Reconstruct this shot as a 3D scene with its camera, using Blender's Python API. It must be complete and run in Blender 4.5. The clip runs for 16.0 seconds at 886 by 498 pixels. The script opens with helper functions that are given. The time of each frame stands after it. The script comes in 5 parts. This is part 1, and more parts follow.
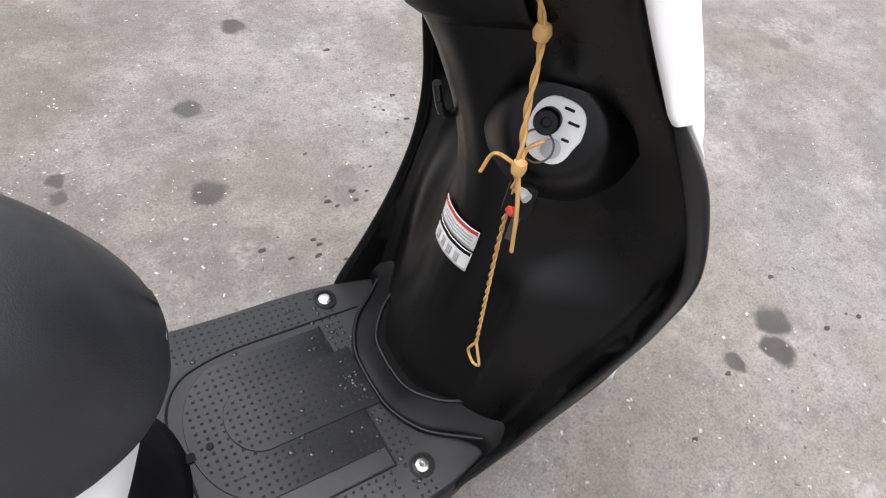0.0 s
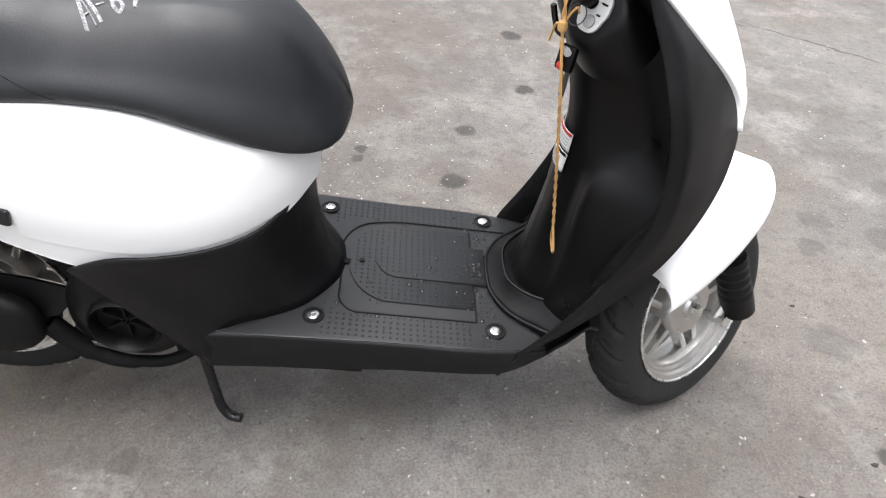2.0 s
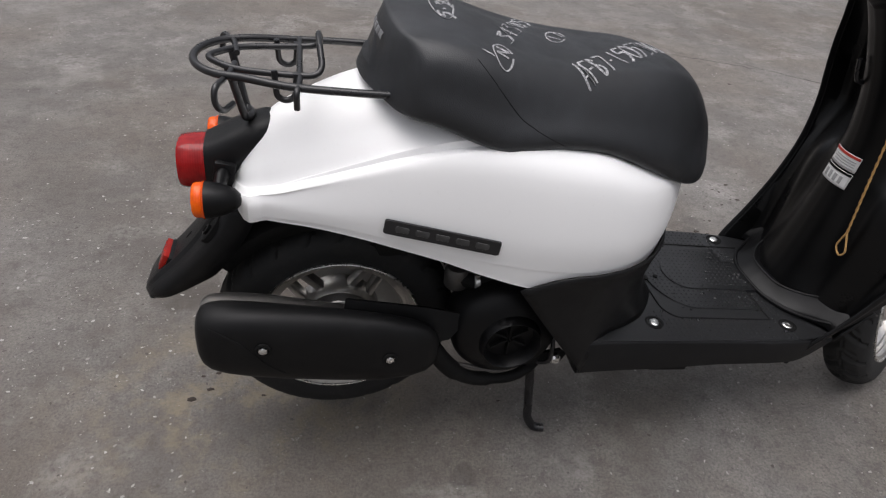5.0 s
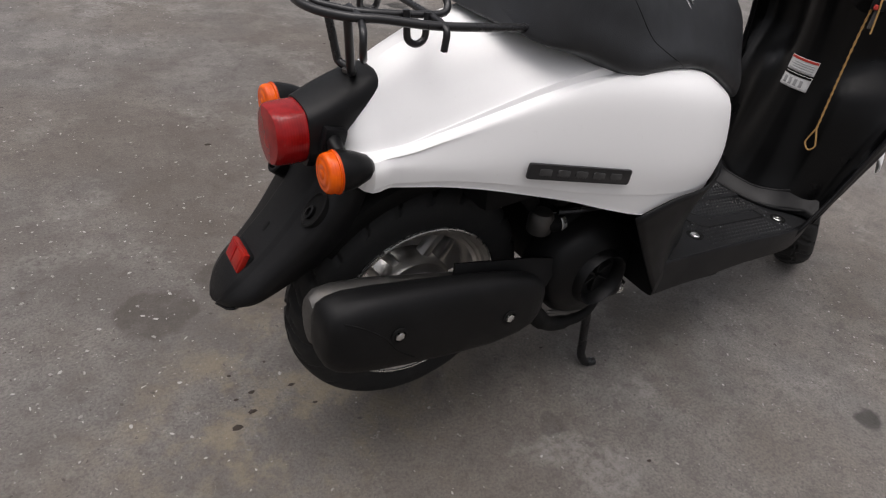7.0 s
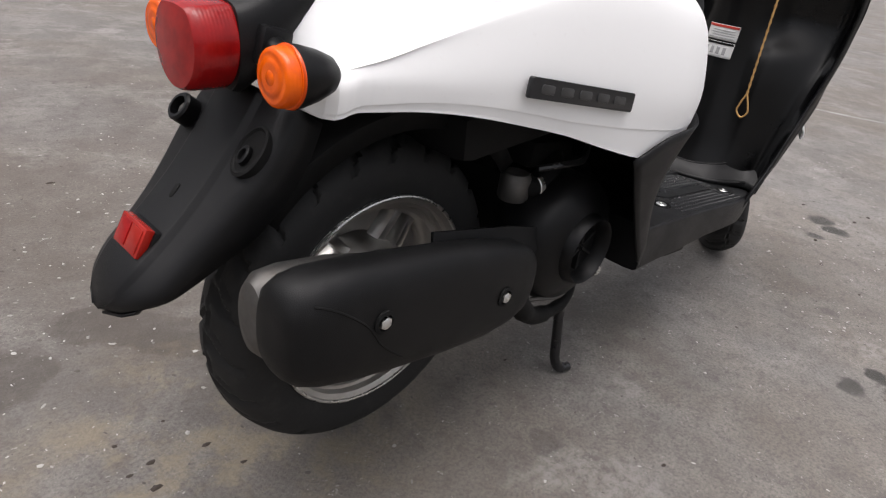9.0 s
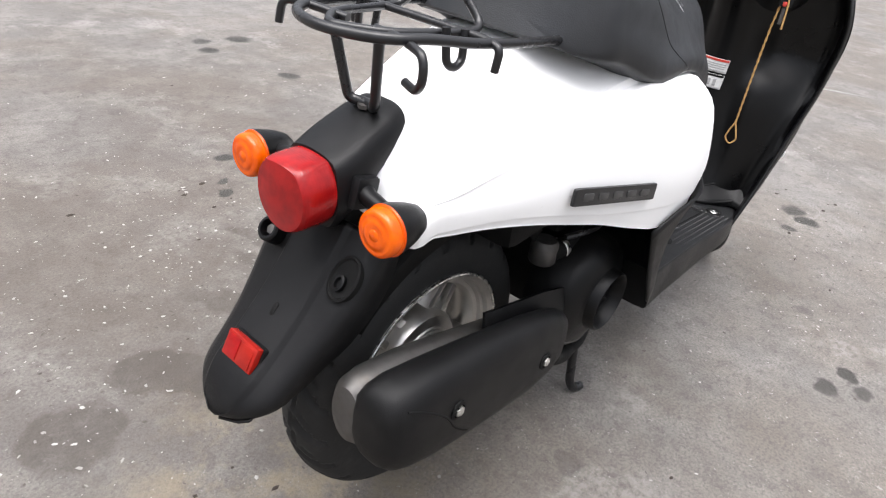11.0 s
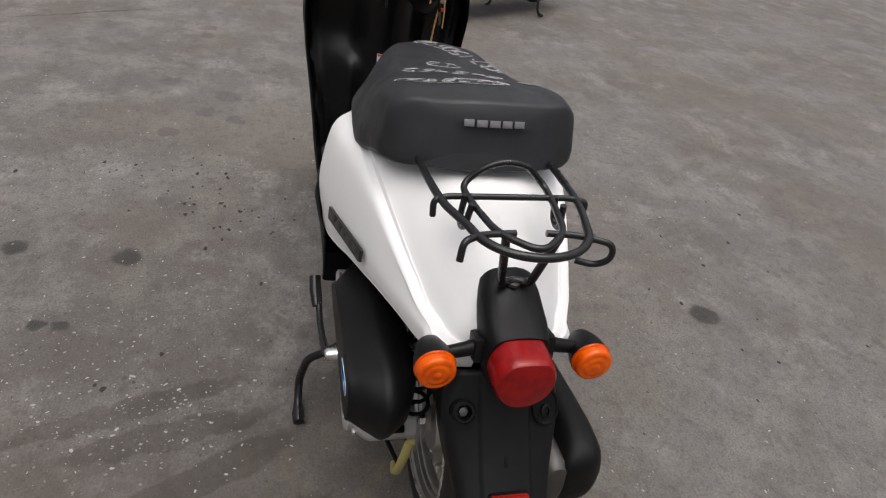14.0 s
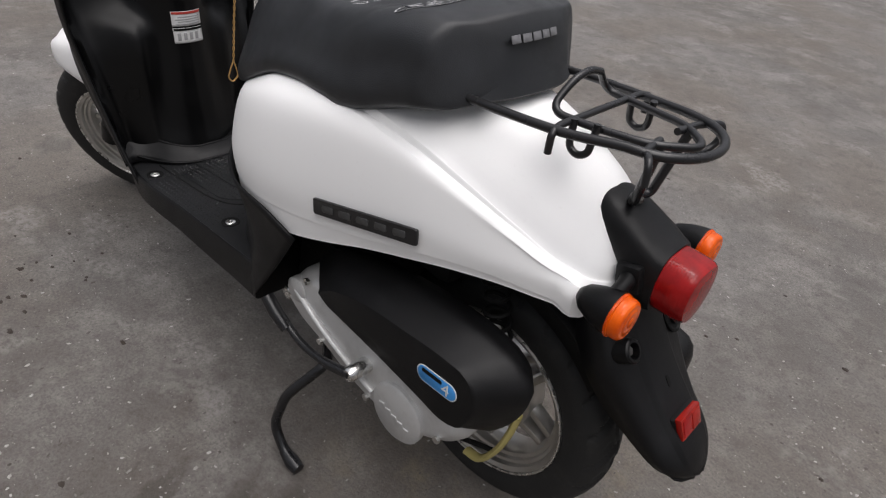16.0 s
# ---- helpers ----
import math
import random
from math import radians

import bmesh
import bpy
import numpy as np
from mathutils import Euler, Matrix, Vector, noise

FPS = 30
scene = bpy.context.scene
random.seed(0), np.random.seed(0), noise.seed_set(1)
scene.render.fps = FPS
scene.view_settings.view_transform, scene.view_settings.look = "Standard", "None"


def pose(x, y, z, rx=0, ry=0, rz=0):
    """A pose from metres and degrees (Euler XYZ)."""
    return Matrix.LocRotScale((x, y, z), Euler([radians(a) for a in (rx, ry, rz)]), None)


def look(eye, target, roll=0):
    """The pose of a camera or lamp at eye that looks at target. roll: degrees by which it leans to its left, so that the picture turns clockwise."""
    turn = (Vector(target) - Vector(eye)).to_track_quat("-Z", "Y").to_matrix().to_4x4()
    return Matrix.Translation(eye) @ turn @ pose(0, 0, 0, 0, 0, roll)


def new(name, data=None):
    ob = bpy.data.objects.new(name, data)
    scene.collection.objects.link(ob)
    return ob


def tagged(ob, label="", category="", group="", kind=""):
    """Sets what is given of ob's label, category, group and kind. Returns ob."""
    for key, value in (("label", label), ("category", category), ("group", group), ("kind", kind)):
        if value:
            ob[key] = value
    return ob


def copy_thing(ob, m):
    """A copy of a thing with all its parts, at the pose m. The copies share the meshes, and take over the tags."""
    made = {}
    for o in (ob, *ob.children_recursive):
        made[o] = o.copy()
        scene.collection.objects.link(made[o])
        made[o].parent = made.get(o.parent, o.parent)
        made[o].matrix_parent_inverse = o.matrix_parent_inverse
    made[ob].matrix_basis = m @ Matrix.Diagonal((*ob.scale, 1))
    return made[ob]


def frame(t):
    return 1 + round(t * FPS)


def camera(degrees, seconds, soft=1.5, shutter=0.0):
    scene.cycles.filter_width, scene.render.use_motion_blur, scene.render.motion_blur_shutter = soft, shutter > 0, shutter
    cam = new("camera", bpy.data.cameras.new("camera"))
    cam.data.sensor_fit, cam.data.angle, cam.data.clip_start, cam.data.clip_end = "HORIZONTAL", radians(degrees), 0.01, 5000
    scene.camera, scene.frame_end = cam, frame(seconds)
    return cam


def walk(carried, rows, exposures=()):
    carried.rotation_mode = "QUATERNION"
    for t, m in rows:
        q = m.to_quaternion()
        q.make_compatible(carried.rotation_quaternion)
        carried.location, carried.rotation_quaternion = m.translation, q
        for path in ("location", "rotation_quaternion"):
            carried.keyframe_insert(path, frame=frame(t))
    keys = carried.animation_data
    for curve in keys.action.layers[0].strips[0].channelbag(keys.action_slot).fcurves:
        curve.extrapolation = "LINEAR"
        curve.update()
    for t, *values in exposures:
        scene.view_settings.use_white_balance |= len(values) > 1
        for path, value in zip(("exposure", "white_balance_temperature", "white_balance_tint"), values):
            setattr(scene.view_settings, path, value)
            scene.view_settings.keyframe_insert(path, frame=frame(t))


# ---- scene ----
cam = camera(68.4, 16.0, soft=1.2)
PATH = [
    (0, (0.615, -0.34, 1.048), (1.497, 0.614, -0.472), 14.0),
    (0.5, (0.603, -0.472, 1.032), (1.172, 0.703, -0.483), 11.2),
    (1, (0.635, -0.623, 1.03), (0.944, 0.745, -0.396), 8.3),
    (1.5, (0.708, -0.729, 1.034), (0.925, 0.72, -0.328), 5.9),
    (2, (0.717, -0.814, 1.012), (0.836, 0.705, -0.284), 4.6),
    (2.5, (0.631, -0.887, 1.03), (0.742, 0.702, -0.18), 4.4),
    (3, (0.508, -0.974, 1.041), (0.658, 0.657, -0.107), 5.4),
    (3.5, (0.402, -0.987, 1.043), (0.562, 0.644, -0.104), 6.4),
    (4, (0.268, -0.948, 1.036), (0.432, 0.667, -0.132), 5.2),
    (4.5, (0.146, -0.903, 1.029), (0.4, 0.687, -0.156), 5.3),
    (5, (0.004, -0.892, 1.032), (0.389, 0.683, -0.139), 6.4),
    (5.2, (-0.06, -0.899, 1.041), (0.409, 0.651, -0.132), 6.3),
    (7.3, (-0.451, -0.661, 0.892), (0.611, 0.609, -0.229), 9.2),
    (7.5, (-0.464, -0.634, 0.875), (0.663, 0.604, -0.219), 9.5),
    (8, (-0.452, -0.597, 0.725), (0.811, 0.564, -0.303), 13.0),
    (8.2, (-0.435, -0.576, 0.668), (0.877, 0.554, -0.333), 11.3),
    (10.3, (-0.454, -0.521, 0.697), (0.916, 0.658, -0.159), 7.5),
    (10.5, (-0.476, -0.506, 0.733), (0.881, 0.643, -0.182), 7.3),
    (11, (-0.528, -0.461, 0.841), (0.849, 0.571, -0.178), 9.0),
    (11.5, (-0.564, -0.368, 0.926), (0.837, 0.521, -0.19), 8.1),
    (12, (-0.588, -0.237, 0.981), (0.871, 0.419, -0.221), 5.0),
    (12.5, (-0.651, -0.134, 1.003), (0.877, 0.17, -0.251), 6.0),
    (13, (-0.748, 0.002, 1.028), (0.827, -0.096, -0.2), 9.2),
    (13.5, (-0.72, 0.156, 1.054), (0.912, -0.174, -0.054), 10.6),
    (14, (-0.681, 0.291, 1.088), (0.906, -0.218, -0.018), 9.9),
    (14.5, (-0.647, 0.499, 1.098), (0.872, -0.207, 0.005), 6.1),
    (15, (-0.59, 0.628, 1.094), (0.781, -0.303, -0.025), 7.1),
    (15.5, (-0.46, 0.669, 1.055), (0.74, -0.402, -0.134), 7.2),
    (16, (-0.339, 0.639, 0.963), (0.716, -0.631, -0.167), 7.7),
]
# the clip's camera darkens its picture as the white bodywork fills the view
EXPOSURES = [(0, 1.4, 6350, 12), (0.5, 1.55, 6350, 12), (1, 1.65, 6350, 11), (1.5, 1.5, 6350, 11), (2, 1.37, 6350, 11), (2.5, 1.18, 6350, 12), (3, 1.05, 6350, 12), (3.5, 0.85, 6350, 12), (4, 0.7, 6350, 12), (5, 0.26, 6400, 13), (7.5, 0.16, 6550, 14), (8.2, 0.26, 6550, 14), (10.5, 1.58, 6350, 12), (11, 1.35, 6350, 12), (11.5, 0.72, 6450, 12), (12.5, 0.03, 6500, 14), (13, 0.14, 6500, 13), (14, 0.08, 6550, 13), (15, 0.0, 6550, 13), (15.5, 0.15, 6550, 13), (16, 0.14, 6450, 13)]
walk(cam, [(t, look(eye, target, roll)) for t, eye, target, roll in PATH], EXPOSURES)

# ---- world and light: an overcast day ----
world = bpy.data.worlds.new("sky")
scene.world = world
world.use_nodes = True
wn = world.node_tree
wn.nodes.clear()
sky = wn.nodes.new("ShaderNodeTexSky")
sky.sky_type = "NISHITA"
sky.sun_disc = False
sky.sun_elevation, sky.sun_rotation = radians(80), radians(200)
sky.dust_density, sky.air_density = 6.0, 1.0
pale = wn.nodes.new("ShaderNodeHueSaturation")
pale.inputs["Saturation"].default_value = 0.22
back = wn.nodes.new("ShaderNodeBackground")
back.inputs["Strength"].default_value = 0.121
wout = wn.nodes.new("ShaderNodeOutputWorld")
wn.links.new(sky.outputs[0], pale.inputs["Color"])
dome = wn.nodes.new("ShaderNodeTexCoord")
split = wn.nodes.new("ShaderNodeSeparateXYZ")
height = wn.nodes.new("ShaderNodeMapRange")
for socket, value in zip(height.inputs[1:5], (0.0, 1.0, 0.62, 1.3)):
    socket.default_value = value
shade = wn.nodes.new("ShaderNodeVectorMath")
shade.operation = "SCALE"
wn.links.new(dome.outputs["Generated"], split.inputs[0])
wn.links.new(split.outputs["Z"], height.inputs[0])
wn.links.new(pale.outputs[0], shade.inputs[0])
wn.links.new(height.outputs[0], shade.inputs["Scale"])
wn.links.new(shade.outputs[0], back.inputs["Color"])
wn.links.new(back.outputs[0], wout.inputs["Surface"])
sun_data = bpy.data.lights.new("sun", "SUN")
sun_data.energy, sun_data.angle, sun_data.color = 1.05, radians(40), (1.0, 0.97, 0.93)
sun = new("sun", sun_data)
sun.matrix_world = look((-3.0, 3.6, 8), (0.4, 0, 0))


# ---- materials ----
class Mat:
    """A node material under construction."""

    def __init__(self, name, color, rough=0.5, metal=0.0, **inputs):
        self.mat = bpy.data.materials.new(name)
        self.mat.use_nodes = True
        self.tree = self.mat.node_tree
        self.bsdf = self.tree.nodes["Principled BSDF"]
        self.set("Base Color", (*color, 1))
        self.set("Roughness", rough)
        self.set("Metallic", metal)
        for key, value in inputs.items():
            self.set(key.replace("_", " "), value)

    def set(self, key, value):
        self.bsdf.inputs[key].default_value = value

    def node(self, kind, **values):
        n = self.tree.nodes.new(kind)
        for key, value in values.items():
            n.inputs[key.replace("_", " ")].default_value = value
        return n

    def link(self, a, b):
        self.tree.links.new(a, b)

    def coords(self):
        return self.node("ShaderNodeTexCoord").outputs["Object"]

    def noise(self, scale, detail=4.0, rough=0.55, vector=None):
        n = self.node("ShaderNodeTexNoise", Scale=scale, Detail=detail, Roughness=rough)
        self.link(vector or self.coords(), n.inputs["Vector"])
        return n.outputs["Fac"]

    def span(self, fac, low, high, to_low=0.0, to_high=1.0):
        n = self.node("ShaderNodeMapRange")
        n.interpolation_type = "SMOOTHSTEP"
        for i, v in enumerate((low, high, to_low, to_high)):
            n.inputs[i + 1].default_value = v
        self.link(fac, n.inputs[0])
        return n.outputs[0]

    def mix(self, fac, a, b, blend="MIX"):
        n = self.tree.nodes.new("ShaderNodeMix")
        n.data_type, n.blend_type = "RGBA", blend
        for socket, value in ((n.inputs[0], fac), (n.inputs[6], a), (n.inputs[7], b)):
            if isinstance(value, (int, float)):
                socket.default_value = value
            elif isinstance(value, tuple):
                socket.default_value = (*value, 1)
            else:
                self.link(value, socket)
        return n.outputs[2]

    def math(self, op, a, b=0.0):
        n = self.tree.nodes.new("ShaderNodeMath")
        n.operation = op
        for socket, value in zip(n.inputs, (a, b)):
            if isinstance(value, (int, float)):
                socket.default_value = value
            else:
                self.link(value, socket)
        return n.outputs[0]

    def shifted(self, vector):
        """The same coordinates, shifted, for an unrelated pattern."""
        n = self.tree.nodes.new("ShaderNodeVectorMath")
        n.operation = "ADD"
        n.inputs[1].default_value = (7.3, 3.1, 0.0)
        self.link(vector, n.inputs[0])
        return n.outputs[0]

    def bump(self, height, strength=0.2, distance=0.001):
        n = self.node("ShaderNodeBump", Strength=strength, Distance=distance)
        self.link(height, n.inputs["Height"])
        self.link(n.outputs[0], self.bsdf.inputs["Normal"])


def plastic(name, color, rough, grain=0.25, dusty=0.0, spec=0.5):
    """Moulded plastic: fine leather grain, uneven gloss, a little dust."""
    m = Mat(name, color, rough, Specular_IOR_Level=spec)
    big, fine = m.noise(9, 5, 0.6), m.noise(900, 2)
    m.link(m.span(big, 0.3, 0.75, rough - 0.07, rough + 0.1), m.bsdf.inputs["Roughness"])
    tint = m.mix(m.span(m.noise(26, 6, 0.7), 0.48, 0.8, 0, 0.5 * dusty), color, tuple(0.6 * c + 0.022 for c in color))
    m.link(tint, m.bsdf.inputs["Base Color"])
    m.bump(fine, grain, 0.0006)
    return m.mat


def paint_white():
    m = Mat("white_paint", (0.82, 0.82, 0.815), 0.36, Coat_Weight=0.03, Coat_Roughness=0.25, Specular_IOR_Level=0.25)
    dirt = m.span(m.noise(5, 5, 0.55), 0.35, 0.95, 0, 0.10)
    dust = m.span(m.noise(140, 3, 0.6), 0.62, 0.8, 0, 0.10)
    base = m.mix(dirt, (0.86, 0.86, 0.855), (0.74, 0.73, 0.71))
    m.link(m.mix(dust, base, (0.55, 0.53, 0.5)), m.bsdf.inputs["Base Color"])
    m.link(m.span(m.noise(9, 4, 0.5), 0.3, 0.8, 0.42, 0.54), m.bsdf.inputs["Roughness"])
    return m.mat


def vinyl():
    m = Mat("seat_vinyl", (0.03, 0.031, 0.033), 0.5)
    cells = m.node("ShaderNodeTexVoronoi", Scale=700.0)
    m.link(m.coords(), cells.inputs["Vector"])
    smear = m.span(m.noise(7, 6, 0.65), 0.42, 0.75)
    m.link(m.mix(smear, (0.0128, 0.0140, 0.0160), (0.026, 0.028, 0.032)), m.bsdf.inputs["Base Color"])
    m.link(m.span(m.noise(18, 5, 0.6), 0.3, 0.75, 0.42, 0.6), m.bsdf.inputs["Roughness"])
    m.bump(cells.outputs["Distance"], 0.25, 0.0006)
    return m.mat


def chalky():
    """Chalk rubbed thin in places, so that the dark vinyl shows through."""
    m = Mat("chalk", (0.36, 0.36, 0.37), 0.95, Specular_IOR_Level=0.1)
    worn = m.math("MULTIPLY", m.span(m.noise(420, 4, 0.7), 0.36, 0.6, 0.25, 1), m.span(m.noise(45, 3, 0.6), 0.3, 0.6, 0.65, 1))
    m.link(m.mix(worn, (0.035, 0.036, 0.039), (0.42, 0.42, 0.43)), m.bsdf.inputs["Base Color"])
    m.bump(m.noise(800, 2), 0.4, 0.0005)
    return m.mat


def metal(name, color, rough, stain=(0.3, 0.27, 0.22), amount=0.3, metallic=1.0):
    m = Mat(name, color, rough, metallic)
    dirt = m.span(m.noise(30, 7, 0.7), 0.45, 0.8, 0, amount)
    m.link(m.mix(dirt, color, stain), m.bsdf.inputs["Base Color"])
    m.link(m.span(m.noise(50, 5), 0.3, 0.8, rough - 0.06, rough + 0.18), m.bsdf.inputs["Roughness"])
    m.bump(m.noise(400, 2), 0.08, 0.0005)
    return m.mat


def lens(name, color, deep):
    """Ribbed translucent plastic of a lamp."""
    m = Mat(name, color, 0.24, Coat_Weight=0.22, Coat_Roughness=0.06, Specular_IOR_Level=0.22)
    m.link(m.mix(m.span(m.noise(55, 4), 0.2, 0.85), color, deep), m.bsdf.inputs["Base Color"])
    rings = m.node("ShaderNodeTexWave", Scale=95.0, Distortion=0.3)
    m.link(m.coords(), rings.inputs["Vector"])
    m.bump(rings.outputs["Fac"], 0.16, 0.0008)
    return m.mat


def rubber():
    m = Mat("tyre_rubber", (0.017, 0.017, 0.017), 0.75)
    dust = m.span(m.noise(35, 7, 0.7), 0.48, 0.78, 0, 0.3)
    m.link(m.mix(dust, (0.008, 0.008, 0.008), (0.05, 0.046, 0.042)), m.bsdf.inputs["Base Color"])
    m.bump(m.noise(220, 4), 0.3, 0.001)
    return m.mat


# Oil spots and damp patches on the lot: x, y, radius.
STAINS = [
    (0.85, 0.66, 0.05), (1.11, 1.22, 0.04), (1.11, 1.68, 0.05), (1.05, 2.24, 0.05), (0.89, 0.93, 0.04), (1.61, -0.18, 0.03),
    (1.77, -0.15, 0.05), (1.72, -0.21, 0.045), (0.585, 0.81, 0.028), (0.58, 0.76, 0.026), (0.86, -0.48, 0.036), (0.95, -0.5, 0.033),
    (0.91, -0.54, 0.03), (0.46, 1.13, 0.04), (0.37, 1.0, 0.024), (0.34, 0.94, 0.024), (1.23, 2.22, 0.07), (1.01, 2.11, 0.05),
    (0.545, -0.912, 0.055), (2.87, -0.56, 0.1),
]
FAINT = [
    (1.81, 0.54, 0.05), (1.76, 0.43, 0.04), (1.97, 0.46, 0.07), (2.86, 0.6, 0.05), (0.37, 1.6, 0.04), (1.14, -0.35, 0.03),
    (1.62, 0.65, 0.05), (1.73, 0.41, 0.03), (1.11, 0.54, 0.035), (0.91, -1.52, 0.04), (2.74, 0.6, 0.05), (1.64, 0.1, 0.07), (1.14, 0.6, 0.035), (2.1, 0.7, 0.06), (0.26, -0.2, 0.03),
]


def asphalt():
    m = Mat("asphalt", (0.3, 0.285, 0.27), 0.85, Specular_IOR_Level=0.3)
    where = m.coords()
    wide, patchy, fine = m.noise(0.9, 6, 0.6, where), m.noise(5, 7, 0.68, where), m.noise(180, 4, 0.7, where)
    base = m.mix(m.span(wide, 0.32, 0.68), (0.140, 0.131, 0.122), (0.200, 0.191, 0.181))
    base = m.mix(m.span(patchy, 0.42, 0.66, 0, 0.85), base, (0.250, 0.236, 0.219))
    base = m.mix(m.span(m.noise(2.3, 7, 0.7, where), 0.50, 0.68, 0, 0.65), base, (0.122, 0.106, 0.089))
    base = m.mix(m.span(m.noise(1.3, 5, 0.6, m.shifted(where)), 0.42, 0.62, 0, 0.55), base, (0.162, 0.138, 0.114))
    base = m.mix(m.span(m.noise(38, 6, 0.75, where), 0.48, 0.70, 0, 0.65), base, (0.092, 0.084, 0.076))
    base = m.mix(m.span(m.noise(13, 6, 0.72, where), 0.5, 0.72, 0, 0.6), base, (0.094, 0.086, 0.078))
    base = m.mix(m.span(fine, 0.35, 0.75, 0, 0.7), base, (0.070, 0.066, 0.062))
    scuff = m.math("MULTIPLY", m.span(m.noise(3.4, 6, 0.66, m.shifted(where)), 0.54, 0.66, 0, 0.55), m.span(m.noise(60, 5, 0.7, where), 0.35, 0.62))
    base = m.mix(scuff, base, (0.30, 0.288, 0.272))
    # pale stones showing in the worn surface, ragged and of mixed size, thick in places
    shake = m.node("ShaderNodeTexNoise", Scale=130.0, Detail=3.0)
    m.link(where, shake.inputs["Vector"])
    moved = m.tree.nodes.new("ShaderNodeVectorMath")
    moved.operation = "MULTIPLY_ADD"
    m.link(shake.outputs["Color"], moved.inputs[0])
    moved.inputs[1].default_value = (0.020, 0.020, 0)
    m.link(where, moved.inputs[2])
    grit = 0.0
    for scale, keep, amount in ((74.0, 0.90, 0.5), (140.0, 0.74, 0.65), (290.0, 0.55, 0.5)):
        stones = m.node("ShaderNodeTexVoronoi", Scale=scale, Randomness=1.0)
        stones.distance = "MANHATTAN"
        m.link(moved.outputs[0], stones.inputs["Vector"])
        pick = m.node("ShaderNodeSeparateColor")
        m.link(stones.outputs["Color"], pick.inputs[0])
        size = m.math("DIVIDE", stones.outputs["Distance"], m.span(pick.outputs[1], 0, 1, 0.35, 1.15))
        some = m.math("MULTIPLY", m.span(size, 0.24, 0.40, amount, 0), m.span(pick.outputs[0], keep, keep + 0.12))
        grit = m.math("MAXIMUM", m.math("MULTIPLY", some, m.span(m.noise(2.1 + 0.012 * scale, 6, 0.7, where), 0.46, 0.60, 0.03, 1)), grit)
    base = m.mix(grit, base, (0.40, 0.39, 0.375))
    # oil spots with ragged edges
    warp = m.node("ShaderNodeTexNoise", Scale=16.0, Detail=4.0)
    m.link(where, warp.inputs["Vector"])
    bent = m.tree.nodes.new("ShaderNodeVectorMath")
    bent.operation = "MULTIPLY_ADD"
    m.link(warp.outputs["Color"], bent.inputs[0])
    bent.inputs[1].default_value = (0.06, 0.06, 0)
    m.link(where, bent.inputs[2])
    spots = 0.0
    for x, y, r in STAINS + FAINT:
        far = m.tree.nodes.new("ShaderNodeVectorMath")
        far.operation = "DISTANCE"
        m.link(bent.outputs[0], far.inputs[0])
        far.inputs[1].default_value = (x + 0.03, y + 0.03, 0.0)
        spots = m.math("MAXIMUM", m.span(far.outputs["Value"], 0.62 * r, 0.92 * r, 1.0 if (x, y, r) in STAINS else 0.4, 0), spots)
    # damp smears, faded line paint and cracks: x, y, length, width, heading
    def streak(x, y, length, width, heading, soft=0.35):
        to = m.node("ShaderNodeMapping")
        to.vector_type = "TEXTURE"
        to.inputs["Location"].default_value = (x + 0.03, y + 0.03, 0)
        to.inputs["Rotation"].default_value = (0, 0, radians(heading))
        to.inputs["Scale"].default_value = (length / 2, width / 2, 1)
        m.link(bent.outputs[0], to.inputs["Vector"])
        far = m.tree.nodes.new("ShaderNodeVectorMath")
        far.operation = "LENGTH"
        m.link(to.outputs[0], far.inputs[0])
        return m.span(far.outputs["Value"], 1 - soft, 1 + soft, 1, 0)

    damp = 0.0
    for row in ((0.31, 0.58, 0.46, 0.06, 108), (0.24, 0.49, 0.40, 0.07, 103), (0.13, 0.42, 0.40, 0.08, 120), (0.12, 0.45, 0.26, 0.05, 104), (-0.06, 0.34, 0.40, 0.11, 134), (-0.15, 0.43, 0.12, 0.12, 0), (-0.3, 0.36, 0.16, 0.14, 30)):
        damp = m.math("MAXIMUM", streak(*row, 0.14), damp)
    base = m.mix(m.math("MULTIPLY", damp, m.span(patchy, 0.3, 0.62, 0.75, 0.5)), base, (0.056, 0.050, 0.044))
    # wide soft zone left of the scooter, darker and browner
    brown_zone = m.math("MULTIPLY", streak(0.35, 1.0, 2.2, 1.3, 80, 0.6), m.span(patchy, 0.3, 0.65, 0.45, 0.2))
    base = m.mix(brown_zone, base, (0.068, 0.054, 0.044))
    # soft shade of a bystander behind the scooter, painted into the ground colour
    near_shade = m.math("MULTIPLY", streak(-0.55, 0.1, 1.5, 2.6, 0, 0.5), m.span(m.noise(2.7, 5, 0.65, where), 0.35, 0.6, 0.42, 0.16))
    base = m.mix(near_shade, base, (0.075, 0.063, 0.053))
    sandy = m.math("MULTIPLY", streak(-0.12, 0.06, 0.6, 0.42, 25, 0.7), m.span(m.noise(9, 6, 0.7, where), 0.45, 0.65, 0, 0.55))
    base = m.mix(sandy, base, (0.25, 0.205, 0.135))
    paint = streak(3.72, 0.46, 0.95, 0.05, 116, 0.2)
    base = m.mix(m.math("MULTIPLY", paint, m.span(patchy, 0.35, 0.6, 0.1, 0.4)), base, (0.5, 0.55, 0.53))
    crack = 0.0
    for row in ((2.4, 1.75, 0.75, 0.012, 140), (1.98, 2.0, 0.45, 0.01, 155), (2.95, 1.2, 0.7, 0.012, 120)):
        crack = m.math("MAXIMUM", streak(*row, 0.5), crack)
    base = m.mix(m.math("MULTIPLY", crack, 0.8), base, (0.05, 0.046, 0.042))
